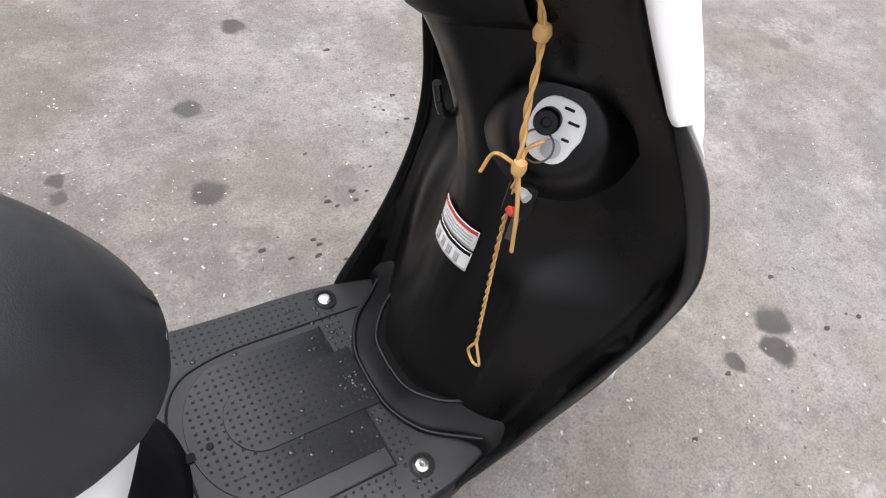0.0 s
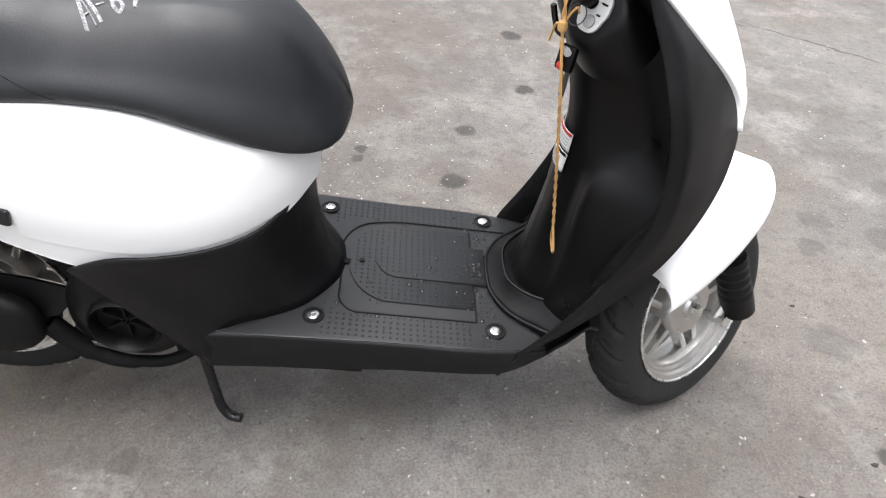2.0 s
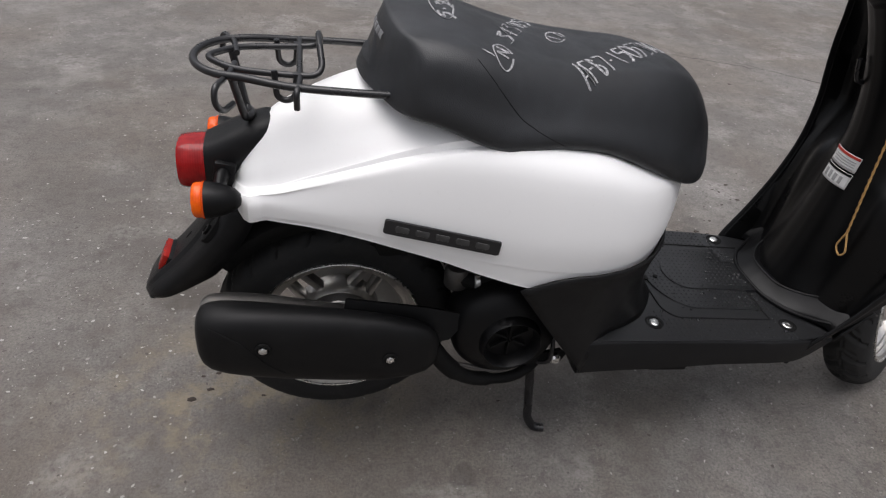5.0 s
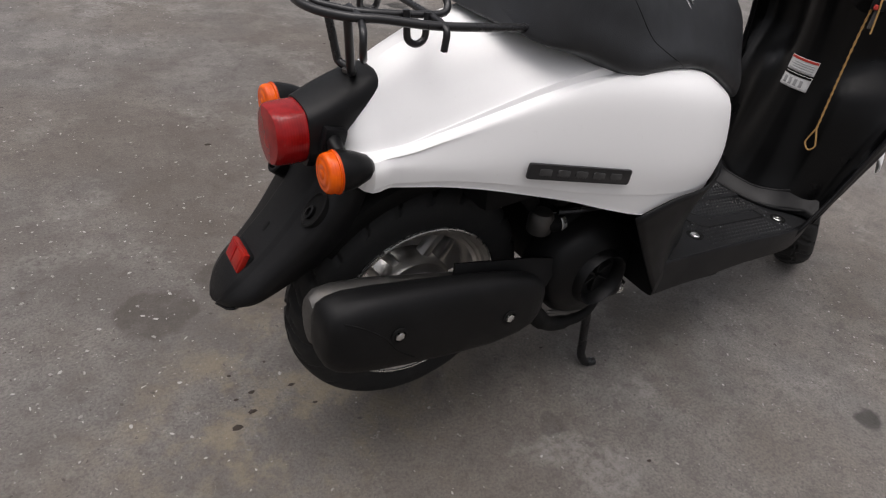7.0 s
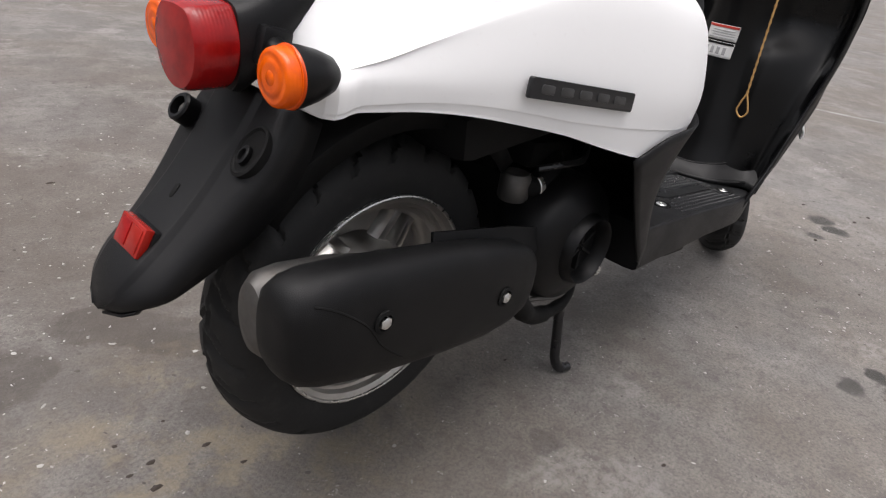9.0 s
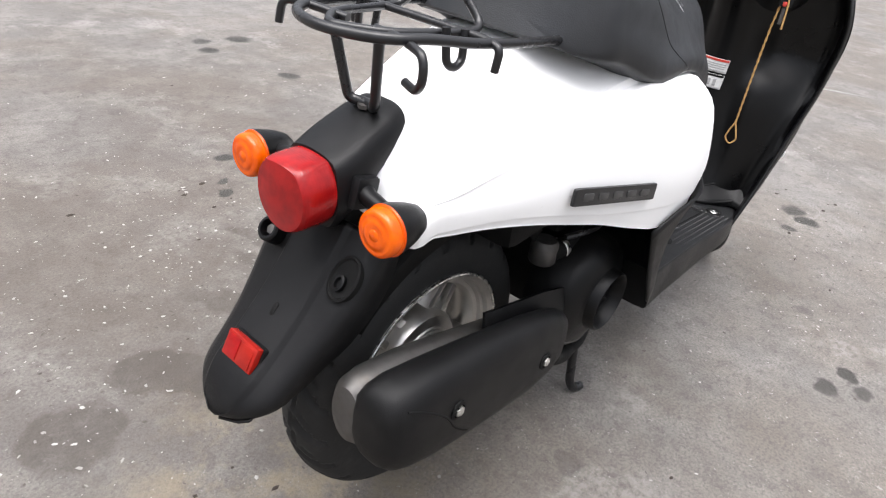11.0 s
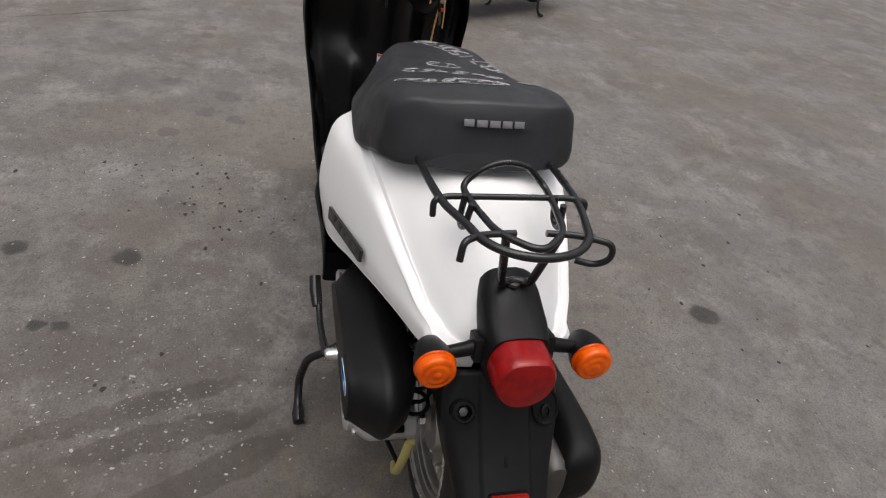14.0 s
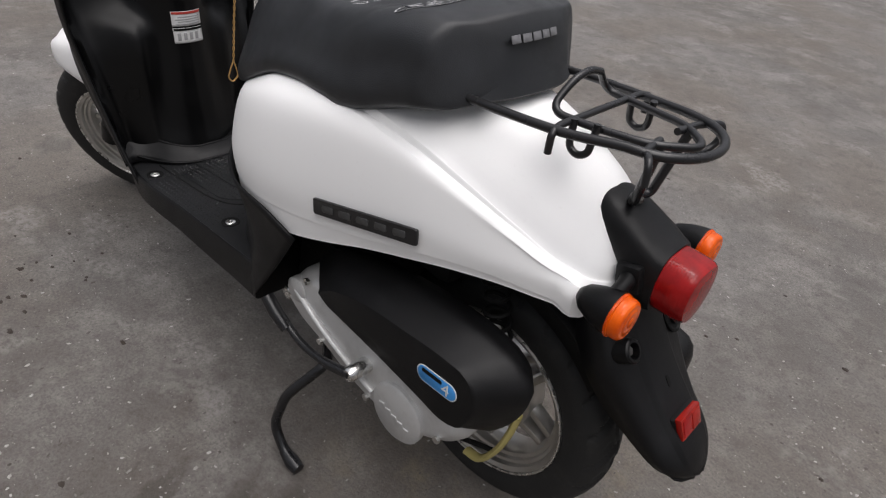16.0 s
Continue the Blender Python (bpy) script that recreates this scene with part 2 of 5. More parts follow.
    base = m.mix(m.math("MULTIPLY", spots, m.span(patchy, 0.3, 0.6, 0.75, 0.95)), base, (0.036, 0.034, 0.030))
    m.link(base, m.bsdf.inputs["Base Color"])
    m.link(m.span(spots, 0, 1, 0.88, 0.6), m.bsdf.inputs["Roughness"])
    rough = m.math("ADD", m.math("MULTIPLY", fine, 0.6), m.math("ADD", m.math("MULTIPLY", grit, 0.3), m.math("MULTIPLY", patchy, 0.8)))
    m.bump(rough, 0.9, 0.005)
    return m.mat


WHITE = paint_white()
BLACK = plastic("black_plastic", (0.0036, 0.0036, 0.0039), 0.40, 0.25, 0.3, 0.22)
SATIN = plastic("satin_black_plastic", (0.0022, 0.0022, 0.0024), 0.33, 0.2, 0.1, 0.27)
TREAD = plastic("floor_mat_plastic", (0.0125, 0.013, 0.014), 0.40, 0.35, 0.6, 0.5)
GLOSS = plastic("black_enamel", (0.01, 0.01, 0.011), 0.3, 0.1, 0.2)
SOOT = plastic("dark_engine", (0.004, 0.004, 0.004), 0.7, 0.4, 0.4, 0.2)
COVER = plastic("heat_shield_black", (0.0042, 0.0042, 0.0045), 0.48, 0.5, 0.4, 0.22)
GUARD = plastic("weathered_black_plastic", (0.0050, 0.0050, 0.0055), 0.44, 0.35, 0.5, 0.24)
BADGE = plastic("grey_badge_print", (0.13, 0.13, 0.135), 0.4, 0.05, 0.0)
VINYL = vinyl()
RUBBER = rubber()
ALLOY = metal("cast_alloy", (0.58, 0.57, 0.55), 0.34, (0.3, 0.27, 0.23), 0.3)
CASE = metal("painted_crankcase", (0.56, 0.56, 0.555), 0.42, (0.2, 0.19, 0.17), 0.35, 0.45)
CHROME = metal("zinc_bolt", (0.72, 0.72, 0.7), 0.25, (0.4, 0.36, 0.3), 0.3)
CAN = metal("muffler_steel", (0.14, 0.135, 0.13), 0.6, (0.1, 0.08, 0.06), 0.5)
RED = lens("red_lens", (0.32, 0.007, 0.007), (0.18, 0.003, 0.004))
REFLEX = lens("red_reflector", (0.30, 0.013, 0.007), (0.20, 0.006, 0.004))
AMBER_DEEP = lens("deep_amber_lens", (0.62, 0.07, 0.0), (0.5, 0.05, 0.0))
AMBER = lens("amber_lens", (0.84, 0.125, 0.0), (0.60, 0.060, 0.0))
PALE = plastic("pale_print", (0.7, 0.7, 0.69), 0.45, 0.05, 0.0)
GREY = plastic("grey_print", (0.36, 0.36, 0.36), 0.4, 0.05, 0.0)
DIM = plastic("dim_badge_print", (0.038, 0.038, 0.038), 0.35, 0.05, 0.0)
RED_PRINT = plastic("red_print", (0.55, 0.05, 0.035), 0.45, 0.05, 0.0)
BLUE_PRINT = plastic("blue_print", (0.05, 0.3, 0.72), 0.35, 0.05, 0.0)
CHALK = chalky()
STRING = plastic("twine", (0.56, 0.33, 0.12), 0.85, 0.6, 0.3)
BRASS = plastic("yellowed_plastic", (0.42, 0.36, 0.13), 0.5, 0.2, 0.3)
def stone():
    m = Mat("loose_stone", (0.25, 0.24, 0.23), 0.9)
    pick = m.node("ShaderNodeNewGeometry").outputs["Random Per Island"]
    tone = m.mix(m.span(pick, 0.15, 1.0), (0.075, 0.066, 0.058), (0.37, 0.358, 0.335))
    m.link(tone, m.bsdf.inputs["Base Color"])
    return m.mat


STONE = stone()
DIRT = plastic("dirt", (0.035, 0.026, 0.02), 0.9, 0.5, 0.6)
WET = Mat("rain_drop", (0.012, 0.012, 0.013), 0.06).mat
GROUND = asphalt()


# ---- mesh helpers ----
def part(name, bm, material, parent=None, label="", smooth=True, sharp=42):
    """Links a bmesh as one mesh object under a thing or a part."""
    bmesh.ops.recalc_face_normals(bm, faces=bm.faces)
    data = bpy.data.meshes.new(name)
    bm.to_mesh(data)
    bm.free()
    data.materials.append(material)
    if smooth:
        data.shade_smooth()
        data.set_sharp_from_angle(angle=radians(sharp))
    ob = new(name, data)
    if parent:
        ob.parent = parent
    return tagged(ob, label)


def curve(keys, values, at):
    """A smooth curve through values at keys (Hermite)."""
    k, v = np.array(keys, float), np.array(values, float)
    slope = np.gradient(v, k, axis=0)
    at = np.clip(np.atleast_1d(at), k[0], k[-1])
    i = np.clip(np.searchsorted(k, at, "right") - 1, 0, len(k) - 2)
    h = k[i + 1] - k[i]
    s = (at - k[i]) / h
    if v.ndim > 1:
        s, h = s[:, None], h[:, None]
    return (2 * s**3 - 3 * s**2 + 1) * v[i] + (s**3 - 2 * s**2 + s) * h * slope[i] + (3 * s**2 - 2 * s**3) * v[i + 1] + (s**3 - s**2) * h * slope[i + 1]


def smooth_line(points, count):
    """Points spread evenly along a smooth curve through the given ones."""
    p = np.array(points, float)
    d = np.r_[0, np.cumsum(np.linalg.norm(np.diff(p, axis=0), axis=1) + 1e-9)]
    return curve(d, p, np.linspace(0, d[-1], count))


def knotted(points, k):
    """A smooth curve sampled k times a segment, so that every given point lies on it."""
    n = len(points) - 1
    return curve(range(n + 1), points, np.linspace(0, n, n * k + 1))


def loft(rings, closed=True, caps=True, bm=None):
    bm = bm or bmesh.new()
    rows = [[bm.verts.new(p) for p in ring] for ring in rings]
    n = len(rows[0])
    for a, b in zip(rows, rows[1:]):
        for i in range(n if closed else n - 1):
            j = (i + 1) % n
            bm.faces.new((a[i], a[j], b[j], b[i]))
    if caps and closed:
        bm.faces.new(rows[0])
        bm.faces.new(rows[-1])
    return bm


def mirrored(half, x):
    """A closed ring in the plane x from half a section: (y, z) from bottom middle to top middle."""
    right = [(x, -y, z) for y, z in half]
    left = [(x, y, z) for y, z in half[-2:0:-1]]
    return right + left


def fillet(points, radius, n=5):
    """A polyline with its corners rounded."""
    p = [Vector(q) for q in points]
    out = [p[0]]
    for a, b, c in zip(p, p[1:], p[2:]):
        u, v = (a - b), (c - b)
        r = min(radius, u.length * 0.49, v.length * 0.49)
        s, e = b + u.normalized() * r, b + v.normalized() * r
        for i in range(n + 1):
            t = i / n
            out.append((1 - t) ** 2 * s + 2 * t * (1 - t) * b + t * t * e)
    return out + [p[-1]]


def tube(points, radius, sides=10, bm=None, ring=False, flat=1.0):
    """A rod along points; radius may be a list."""
    p = [Vector(q) for q in points]
    radii = radius if isinstance(radius, (list, tuple)) else [radius] * len(p)
    n = len(p)
    tangents = []
    for i in range(n):
        a, b = (p[i - 1], p[(i + 1) % n]) if ring else (p[max(i - 1, 0)], p[min(i + 1, n - 1)])
        tangents.append((b - a).normalized())
    up = Vector((0, 0, 1)) if abs(tangents[0].z) < 0.9 else Vector((1, 0, 0))
    side = tangents[0].cross(up).normalized()
    rings = []
    for q, t, r in zip(p, tangents, radii):
        side = (side - t * side.dot(t)).normalized()
        over = t.cross(side)
        rings.append([q + r * (math.cos(a) * side + flat * math.sin(a) * over) for a in (2 * math.pi * k / sides for k in range(sides))])
    if ring:
        rings.append(rings[0])
    return loft(rings, caps=not ring, bm=bm)


def lathe(profile, middle, axis="Y", sides=48, bm=None, caps=True):
    """Turns a profile of (radius, along) round an axis through middle."""
    c = Vector(middle)
    a, b, d = {"X": (Vector((0, 1, 0)), Vector((0, 0, 1)), Vector((1, 0, 0))), "Y": (Vector((0, 0, 1)), Vector((1, 0, 0)), Vector((0, 1, 0))), "Z": (Vector((1, 0, 0)), Vector((0, 1, 0)), Vector((0, 0, 1)))}[axis]
    rings = []
    for r, h in profile:
        rings.append([c + d * h + max(r, 1e-5) * (math.cos(t) * a + math.sin(t) * b) for t in (2 * math.pi * k / sides for k in range(sides))])
    return loft(rings, bm=bm, caps=caps)


def block(size, m, bevel=0.003, bm=None):
    """A box with rounded edges at the pose m."""
    made = bmesh.new()
    bmesh.ops.create_cube(made, size=1, matrix=Matrix.Diagonal((*size, 1)))
    if bevel:
        bmesh.ops.bevel(made, geom=made.edges[:], offset=bevel, segments=2, affect="EDGES", profile=0.6)
    bmesh.ops.transform(made, matrix=m, verts=made.verts)
    if bm is None:
        return made
    data = bpy.data.meshes.new("join")
    made.to_mesh(data)
    made.free()
    bm.from_mesh(data)
    bpy.data.meshes.remove(data)
    return bm


def slab(outline, thick, m, bevel=0.0015):
    """A plate cut to an outline of (u, v), raised by thick along its own z, laid at the pose m."""
    bm = bmesh.new()
    low = [bm.verts.new((u, v, 0)) for u, v in outline]
    high = [bm.verts.new((u, v, thick - bevel)) for u, v in outline]
    mid = np.mean(outline, axis=0)
    reach = max(np.linalg.norm(np.array(q) - mid) for q in outline)
    top = [bm.verts.new((mid[0] + (u - mid[0]) * (1 - bevel / reach * 1.4), mid[1] + (v - mid[1]) * (1 - bevel / reach * 1.4), thick)) for u, v in outline]
    n = len(outline)
    for a, b in ((low, high), (high, top)):
        for i in range(n):
            bm.faces.new((a[i], a[(i + 1) % n], b[(i + 1) % n], b[i]))
    bm.faces.new(low)
    bm.faces.new(top)
    bmesh.ops.transform(bm, matrix=m, verts=bm.verts)
    return bm


def rounded(w, h, r, n=5):
    """The outline of a rectangle with rounded corners, about its middle."""
    out = []
    for cx, cy, a0 in ((w / 2 - r, h / 2 - r, 0), (-w / 2 + r, h / 2 - r, 90), (-w / 2 + r, -h / 2 + r, 180), (w / 2 - r, -h / 2 + r, 270)):
        out += [(cx + r * math.cos(radians(a0 + 90 * k / n)), cy + r * math.sin(radians(a0 + 90 * k / n))) for k in range(n + 1)]
    return out


def facing(origin, out, along):
    """A pose at origin whose z points out and whose x runs along."""
    z = Vector(out).normalized()
    x = Vector(along)
    x = (x - z * x.dot(z)).normalized()
    y = z.cross(x)
    m = Matrix((x, y, z)).transposed().to_4x4()
    m.translation = origin
    return m


# ---- ground ----
bm = bmesh.new()
bmesh.ops.create_grid(bm, x_segments=40, y_segments=40, size=400)
ground = part("ground", bm, GROUND, smooth=False)
tagged(ground, "worn grey asphalt lot with oil spots", "ground", kind="structure")



def gravel():
    """Small loose stones strewn thickly in places over the lot."""
    rng = random.Random(11)
    beds = [(rng.uniform(-1.1, 2.6), rng.uniform(-1.5, 2.3), rng.uniform(0.12, 0.4)) for _ in range(60)]
    beds += [(0.35, 0.75, 0.25), (-0.1, 0.95, 0.35), (0.75, 0.6, 0.2), (-0.35, -0.55, 0.3), (-0.45, -0.2, 0.3), (0.5, -0.75, 0.3)] + [(0.3, 0.45, 0.16), (0.45, 0.7, 0.2), (0.1, 0.7, 0.25), (0.3, 1.05, 0.3), (-0.3, 0.5, 0.25), (-0.5, 0.15, 0.25)] * 3
    verts, faces = [], []
    for k in range(12000):
        if k % 7:
            bx, by, br = beds[rng.randrange(len(beds))]
            x, y = rng.gauss(bx, 0.62 * br), rng.gauss(by, 0.62 * br)
        else:
            x, y = rng.uniform(-1.3, 2.8), rng.uniform(-1.7, 2.5)
        r = 0.0010 + 0.0030 * rng.random() ** 2.8
        turn, flat, lie = rng.uniform(0, 6.28), rng.uniform(0.25, 0.6), rng.uniform(0, 3.14)
        ca, sa, thin = math.cos(lie), math.sin(lie), rng.uniform(0.42, 1.0)
        n = len(verts)
        for h, q in ((0.0, 1.0), (0.6, 0.8), (1.0, 0.35)):
            for i in range(5):
                a = turn + 2 * math.pi * i / 5
                w = r * q * rng.uniform(0.55, 1.45)
                u, v = 1.3 * w * math.cos(a), thin * w * math.sin(a)
                verts.append((x + u * ca - v * sa, y + u * sa + v * ca, r * flat * h - 0.0002))
        for ring in (0, 5):
            for i in range(5):
                j = (i + 1) % 5
                faces.append((n + ring + i, n + ring + j, n + ring + 5 + j, n + ring + 5 + i))
        faces.append(tuple(n + 10 + i for i in range(5)))
    data = bpy.data.meshes.new("loose_gravel")
    data.from_pydata(verts, [], faces)
    data.materials.append(STONE)
    tagged(new("loose_gravel", data), "small pale and grey stones strewn over the asphalt", "gravel", kind="stuff")


gravel()


def crumbs():
    """Dark crumbs of dirt and dead leaf in a few places."""
    rng = random.Random(5)
    verts, faces = [], []
    for bx, by, br, n in ((1.2, 0.5, 0.10, 26), (1.05, 0.38, 0.07, 16), (1.3, 0.75, 0.08, 10), (-0.2, 0.12, 0.06, 9), (0.0, -0.55, 0.3, 14), (1.7, -0.2, 0.2, 12), (0.9, -0.95, 0.3, 12), (0.6, 0.9, 0.5, 20)):
        for _ in range(n):
            x, y, r = rng.gauss(bx, br), rng.gauss(by, br), rng.uniform(0.002, 0.0065)
            turn, k = rng.uniform(0, 6.28), len(verts)
            for h, q in ((0.0, 1.0), (0.5, 0.75), (0.8, 0.3)):
                for i in range(6):
                    a = turn + math.pi * i / 3
                    w = r * q * rng.uniform(0.6, 1.4)
                    verts.append((x + 1.5 * w * math.cos(a), y + w * math.sin(a), 0.55 * r * h - 0.0002))
            for ring in (0, 6):
                for i in range(6):
                    j = (i + 1) % 6
                    faces.append((k + ring + i, k + ring + j, k + ring + 6 + j, k + ring + 6 + i))
            faces.append(tuple(k + 12 + i for i in range(6)))
    data = bpy.data.meshes.new("dirt_crumbs")
    data.from_pydata(verts, [], faces)
    data.materials.append(DIRT)
    tagged(new("dirt_crumbs", data), "dark brown crumbs of dirt and dead leaf on the asphalt", "dirt", kind="stuff")


crumbs()

# ---- the scooter ----
scooter = new("scooter")
scooter.empty_display_size = 0.2
tagged(scooter, "white and black motor scooter parked on its centre stand", "scooter")


# white rear bodywork
def rear_cowl():
    xs = [-0.110, -0.100, -0.06, 0.0, 0.06, 0.12, 0.18, 0.25, 0.32, 0.40, 0.465, 0.520, 0.566, 0.599]
    width = [0.05, 0.080, 0.103, 0.126, 0.145, 0.162, 0.177, 0.193, 0.204, 0.204, 0.187, 0.151, 0.100, 0.05]
    low = [0.506, 0.499, 0.502, 0.503, 0.497, 0.486, 0.473, 0.453, 0.437, 0.437, 0.443, 0.452, 0.470, 0.496]
    crease_y = [0.03, 0.055, 0.086, 0.106, 0.121, 0.134, 0.144, 0.151, 0.152, 0.147, 0.129, 0.097, 0.060, 0.03]
    crease_z = [0.532, 0.536, 0.549, 0.573, 0.597, 0.620, 0.637, 0.648, 0.646, 0.632, 0.606, 0.588, 0.576, 0.568]
    top = [0.550, 0.568, 0.617, 0.654, 0.678, 0.688, 0.684, 0.672, 0.655, 0.64, 0.615, 0.595, 0.58, 0.57]
    step = [0.0, 0.0, 0.0, 0.0030, 0.0060, 0.008, 0.009, 0.009, 0.006, 0, 0, 0, 0, 0]
    fold = [0.004, 0.006, 0.009, 0.012, 0.015, 0.018, 0.021, 0.032, 0.040, 0.033, 0.027, 0.020, 0.012, 0.006]
    rings = []
    for x in np.linspace(xs[0], xs[-1], 90):
        w, lo, cy, cz, t, st, fo = (float(curve(xs, v, x)[0]) for v in (width, low, crease_y, crease_z, top, step, fold))
        fo = min(fo, 0.35 * (cz - lo))
        mid = min(max(lo + 0.42 * (cz - lo), lo + fo + 0.02), lo + 0.72 * (cz - lo))
        side = [(0.86 * w, lo - 0.001), (0.955 * w, lo), (0.963 * w, lo + 0.003), (0.988 * w - 0.001, lo + fo - 0.0015), (0.988 * w, lo + fo), (w, mid), (0.5 * (w + cy) + 0.2 * (w - cy), mid + 0.72 * (cz - mid)), (cy + 0.013, cz - 0.004), (cy + 0.003, cz - 0.0005), (cy, cz)]
        deck = [(cy - 0.0002, cz + 0.05 * st), (cy - 0.0022, cz + 0.95 * st), (cy - 0.006, cz + st + 0.002), (0.76 * cy, cz + st + 0.40 * (t - cz - st)), (0.40 * cy, cz + st + 0.86 * (t - cz - st)), (0, t)]
        half = [(0, lo + 0.02), (0.8 * w, lo + 0.015)] + [tuple(q) for q in knotted(side, 4)] + [tuple(q) for q in knotted(deck, 4)]
        rings.append(mirrored(half, x))
    return loft(rings)


cowl = part("rear_cowl", rear_cowl(), WHITE, scooter, "glossy white rear bodywork with a crease along each side", sharp=20)

# side badges: dark plates with worn letter bars
for side in (-1, 1):
    a, b = Vector((0.101, side * 0.1590, 0.532)), Vector((0.251, side * 0.1960, 0.513))
    m = facing((a + b) / 2 + Vector((0, side * 0.0015, 0)), (-0.2, side, 0.1), b - a)
    badge = part("badge", slab(rounded(0.163, 0.0215, 0.003), 0.004, m), GLOSS, cowl, "black name plate with worn grey lettering")
    for i in range(5):
        bar = slab(rounded(0.019, 0.0095, 0.003), 0.0008, m @ pose(-0.056 + 0.028 * i, 0, 0.004), 0.0004)
        part("letter_bar", bar, DIM, badge)


# black lower bodywork under the seat, down to the floor
def lower_cowl():
    low = [(0.437, 0.187, 0.240), (0.447, 0.183, 0.280), (0.472, 0.165, 0.302), (0.516, 0.142, 0.298), (0.554, 0.117, 0.294), (0.585, 0.078, 0.291), (0.603, 0.043, 0.289), (0.609, 0.0, 0.288)]
    top = [(0.296, 0.201, 0.435), (0.352, 0.211, 0.461), (0.42, 0.210, 0.467), (0.478, 0.190, 0.466), (0.53, 0.154, 0.470), (0.560, 0.106, 0.476), (0.577, 0.066, 0.484), (0.584, 0.036, 0.490), (0.586, 0.0, 0.492)]
    a, b = smooth_line(low, 28), smooth_line(top, 28)
    rings = []
    for v in np.linspace(0, 1, 14):
        row = a * (1 - v) + b * v
        hollow = 0.016 * math.sin(math.pi * v) * np.linspace(0.1, 1, 28)
        foot = 0.014 * max(0, 1 - v / 0.3) ** 2 * np.linspace(0, 1, 28)
        row = row - np.stack([hollow - foot, hollow * 0.6, 0 * hollow], 1)
        right = [(x, -y, z) for x, y, z in row]
        rings.append(right + [(x, y, z) for x, y, z in row[-2::-1]])
    return loft(rings, closed=False)


lower = part("lower_cowl", lower_cowl(), GUARD, scooter, "matt black lower bodywork below the seat")
lower.modifiers.new("thick", "SOLIDIFY").thickness = 0.004


# ---- seat ----
SEAT_X = [0.070, 0.12, 0.19, 0.25, 0.34, 0.42, 0.48, 0.54, 0.575, 0.60, 0.62, 0.633, 0.640]
SEAT_LOW = [0.690, 0.678, 0.654, 0.640, 0.641, 0.624, 0.597, 0.568, 0.553, 0.546, 0.546, 0.553, 0.566]
SEAT_TOP = [0.778, 0.780, 0.772, 0.760, 0.741, 0.735, 0.733, 0.720, 0.699, 0.673, 0.644, 0.615, 0.590]
SEAT_WIDE = [0.147, 0.154, 0.163, 0.166, 0.162, 0.152, 0.142, 0.124, 0.106, 0.087, 0.065, 0.042, 0.018]
SEAT_CAP = [0.126, 0.129, 0.130, 0.126, 0.110, 0.092, 0.080, 0.066, 0.052, 0.040, 0.028, 0.018, 0.008]
SEAT_DROP = [0.010, 0.012, 0.014, 0.015, 0.012, 0.010, 0.010, 0.012, 0.013, 0.013, 0.011, 0.008, 0.003]


def seat_warp(x, y, z, low, top):
    """The back of the seat leans forward and is rounded in plan, its corners lower."""
    back = max(0.0, 1 - (x - 0.070) / 0.2)
    out = min(1.0, (y / 0.165) ** 2)
    up = min(1.0, max(0.0, (z - low) / max(top - low, 1e-4)))
    return (x + (0.085 * out * (1 - 0.45 * up) + 0.04 * up) * back, y, z - (0.020 * out * (1 - up) + 0.008 * out * up) * back)


def seat_half(x, shrink=1.0):
    low, top, w, cap, drop = (float(curve(SEAT_X, v, x)[0]) for v in (SEAT_LOW, SEAT_TOP, SEAT_WIDE, SEAT_CAP, SEAT_DROP))
    edge = top - drop
    pts = [(0, low), (0.6 * w, low), (0.93 * w, low + 0.001), (0.985 * w, low + 0.005), (w, low + 0.014), (0.62 * w + 0.38 * cap + 0.003, low + 0.5 * (edge - low)), (cap + 0.006, edge - 0.007), (cap - 0.006, edge + 0.002), (0.6 * cap, top - 0.4 * drop), (0.3 * cap, top - 0.1 * drop), (0, top)]
    half = smooth_line(pts, 64)
    if shrink < 1:
        mid = np.array([0, low + 0.5 * (top - low)])
        half = mid + (half - mid) * shrink
    return [tuple(q) for q in half], low, top


def seat_mesh():
    rings = []
    stations = [(0.070, 0.5, -0.004), (0.070, 0.9, -0.0035), (0.070, 0.965, -0.001), (0.070, 0.99, 0.003)] + [(x, 1.0, 0) for x in np.linspace(0.078, 0.58, 50)] + [(x, 1.0, 0) for x in np.linspace(0.585, 0.640, 16)] + [(0.640, 0.5, 0.001)]
    for x, shrink, push in stations:
        half, low, top = seat_half(x, shrink)
        ring = mirrored(half, x + push)
        rings.append([seat_warp(px, y, z, low, top) for px, y, z in ring])
    return loft(rings)


def seat_point(x, y):
    """The place and height of the seat's top at a plan position."""
    half, low, top = seat_half(x)
    for (y0, z0), (y1, z1) in zip(half[::-1], half[-2::-1]):
        if y0 <= abs(y) <= y1:
            s = (abs(y) - y0) / max(y1 - y0, 1e-6)
            return Vector(seat_warp(x, y, z0 + (z1 - z0) * s, low, top))
    return Vector(seat_warp(x, y, low + 0.7 * (top - low), low, top))


seat = part("seat", seat_mesh(), VINYL, scooter, "black vinyl seat with white chalk marks on top")



def seat_side(x, z):
    """A place on the seat's flank at a station and a share of its height."""
    half, low, top = seat_half(x)
    zz = low + z * (top - low)
    flank = [q for q in half if q[0] > 0.5 * max(p[0] for p in half)]
    y = float(np.interp(zz, [q[1] for q in flank], [q[0] for q in flank]))
    return Vector(seat_warp(x, -y, zz, low, top))


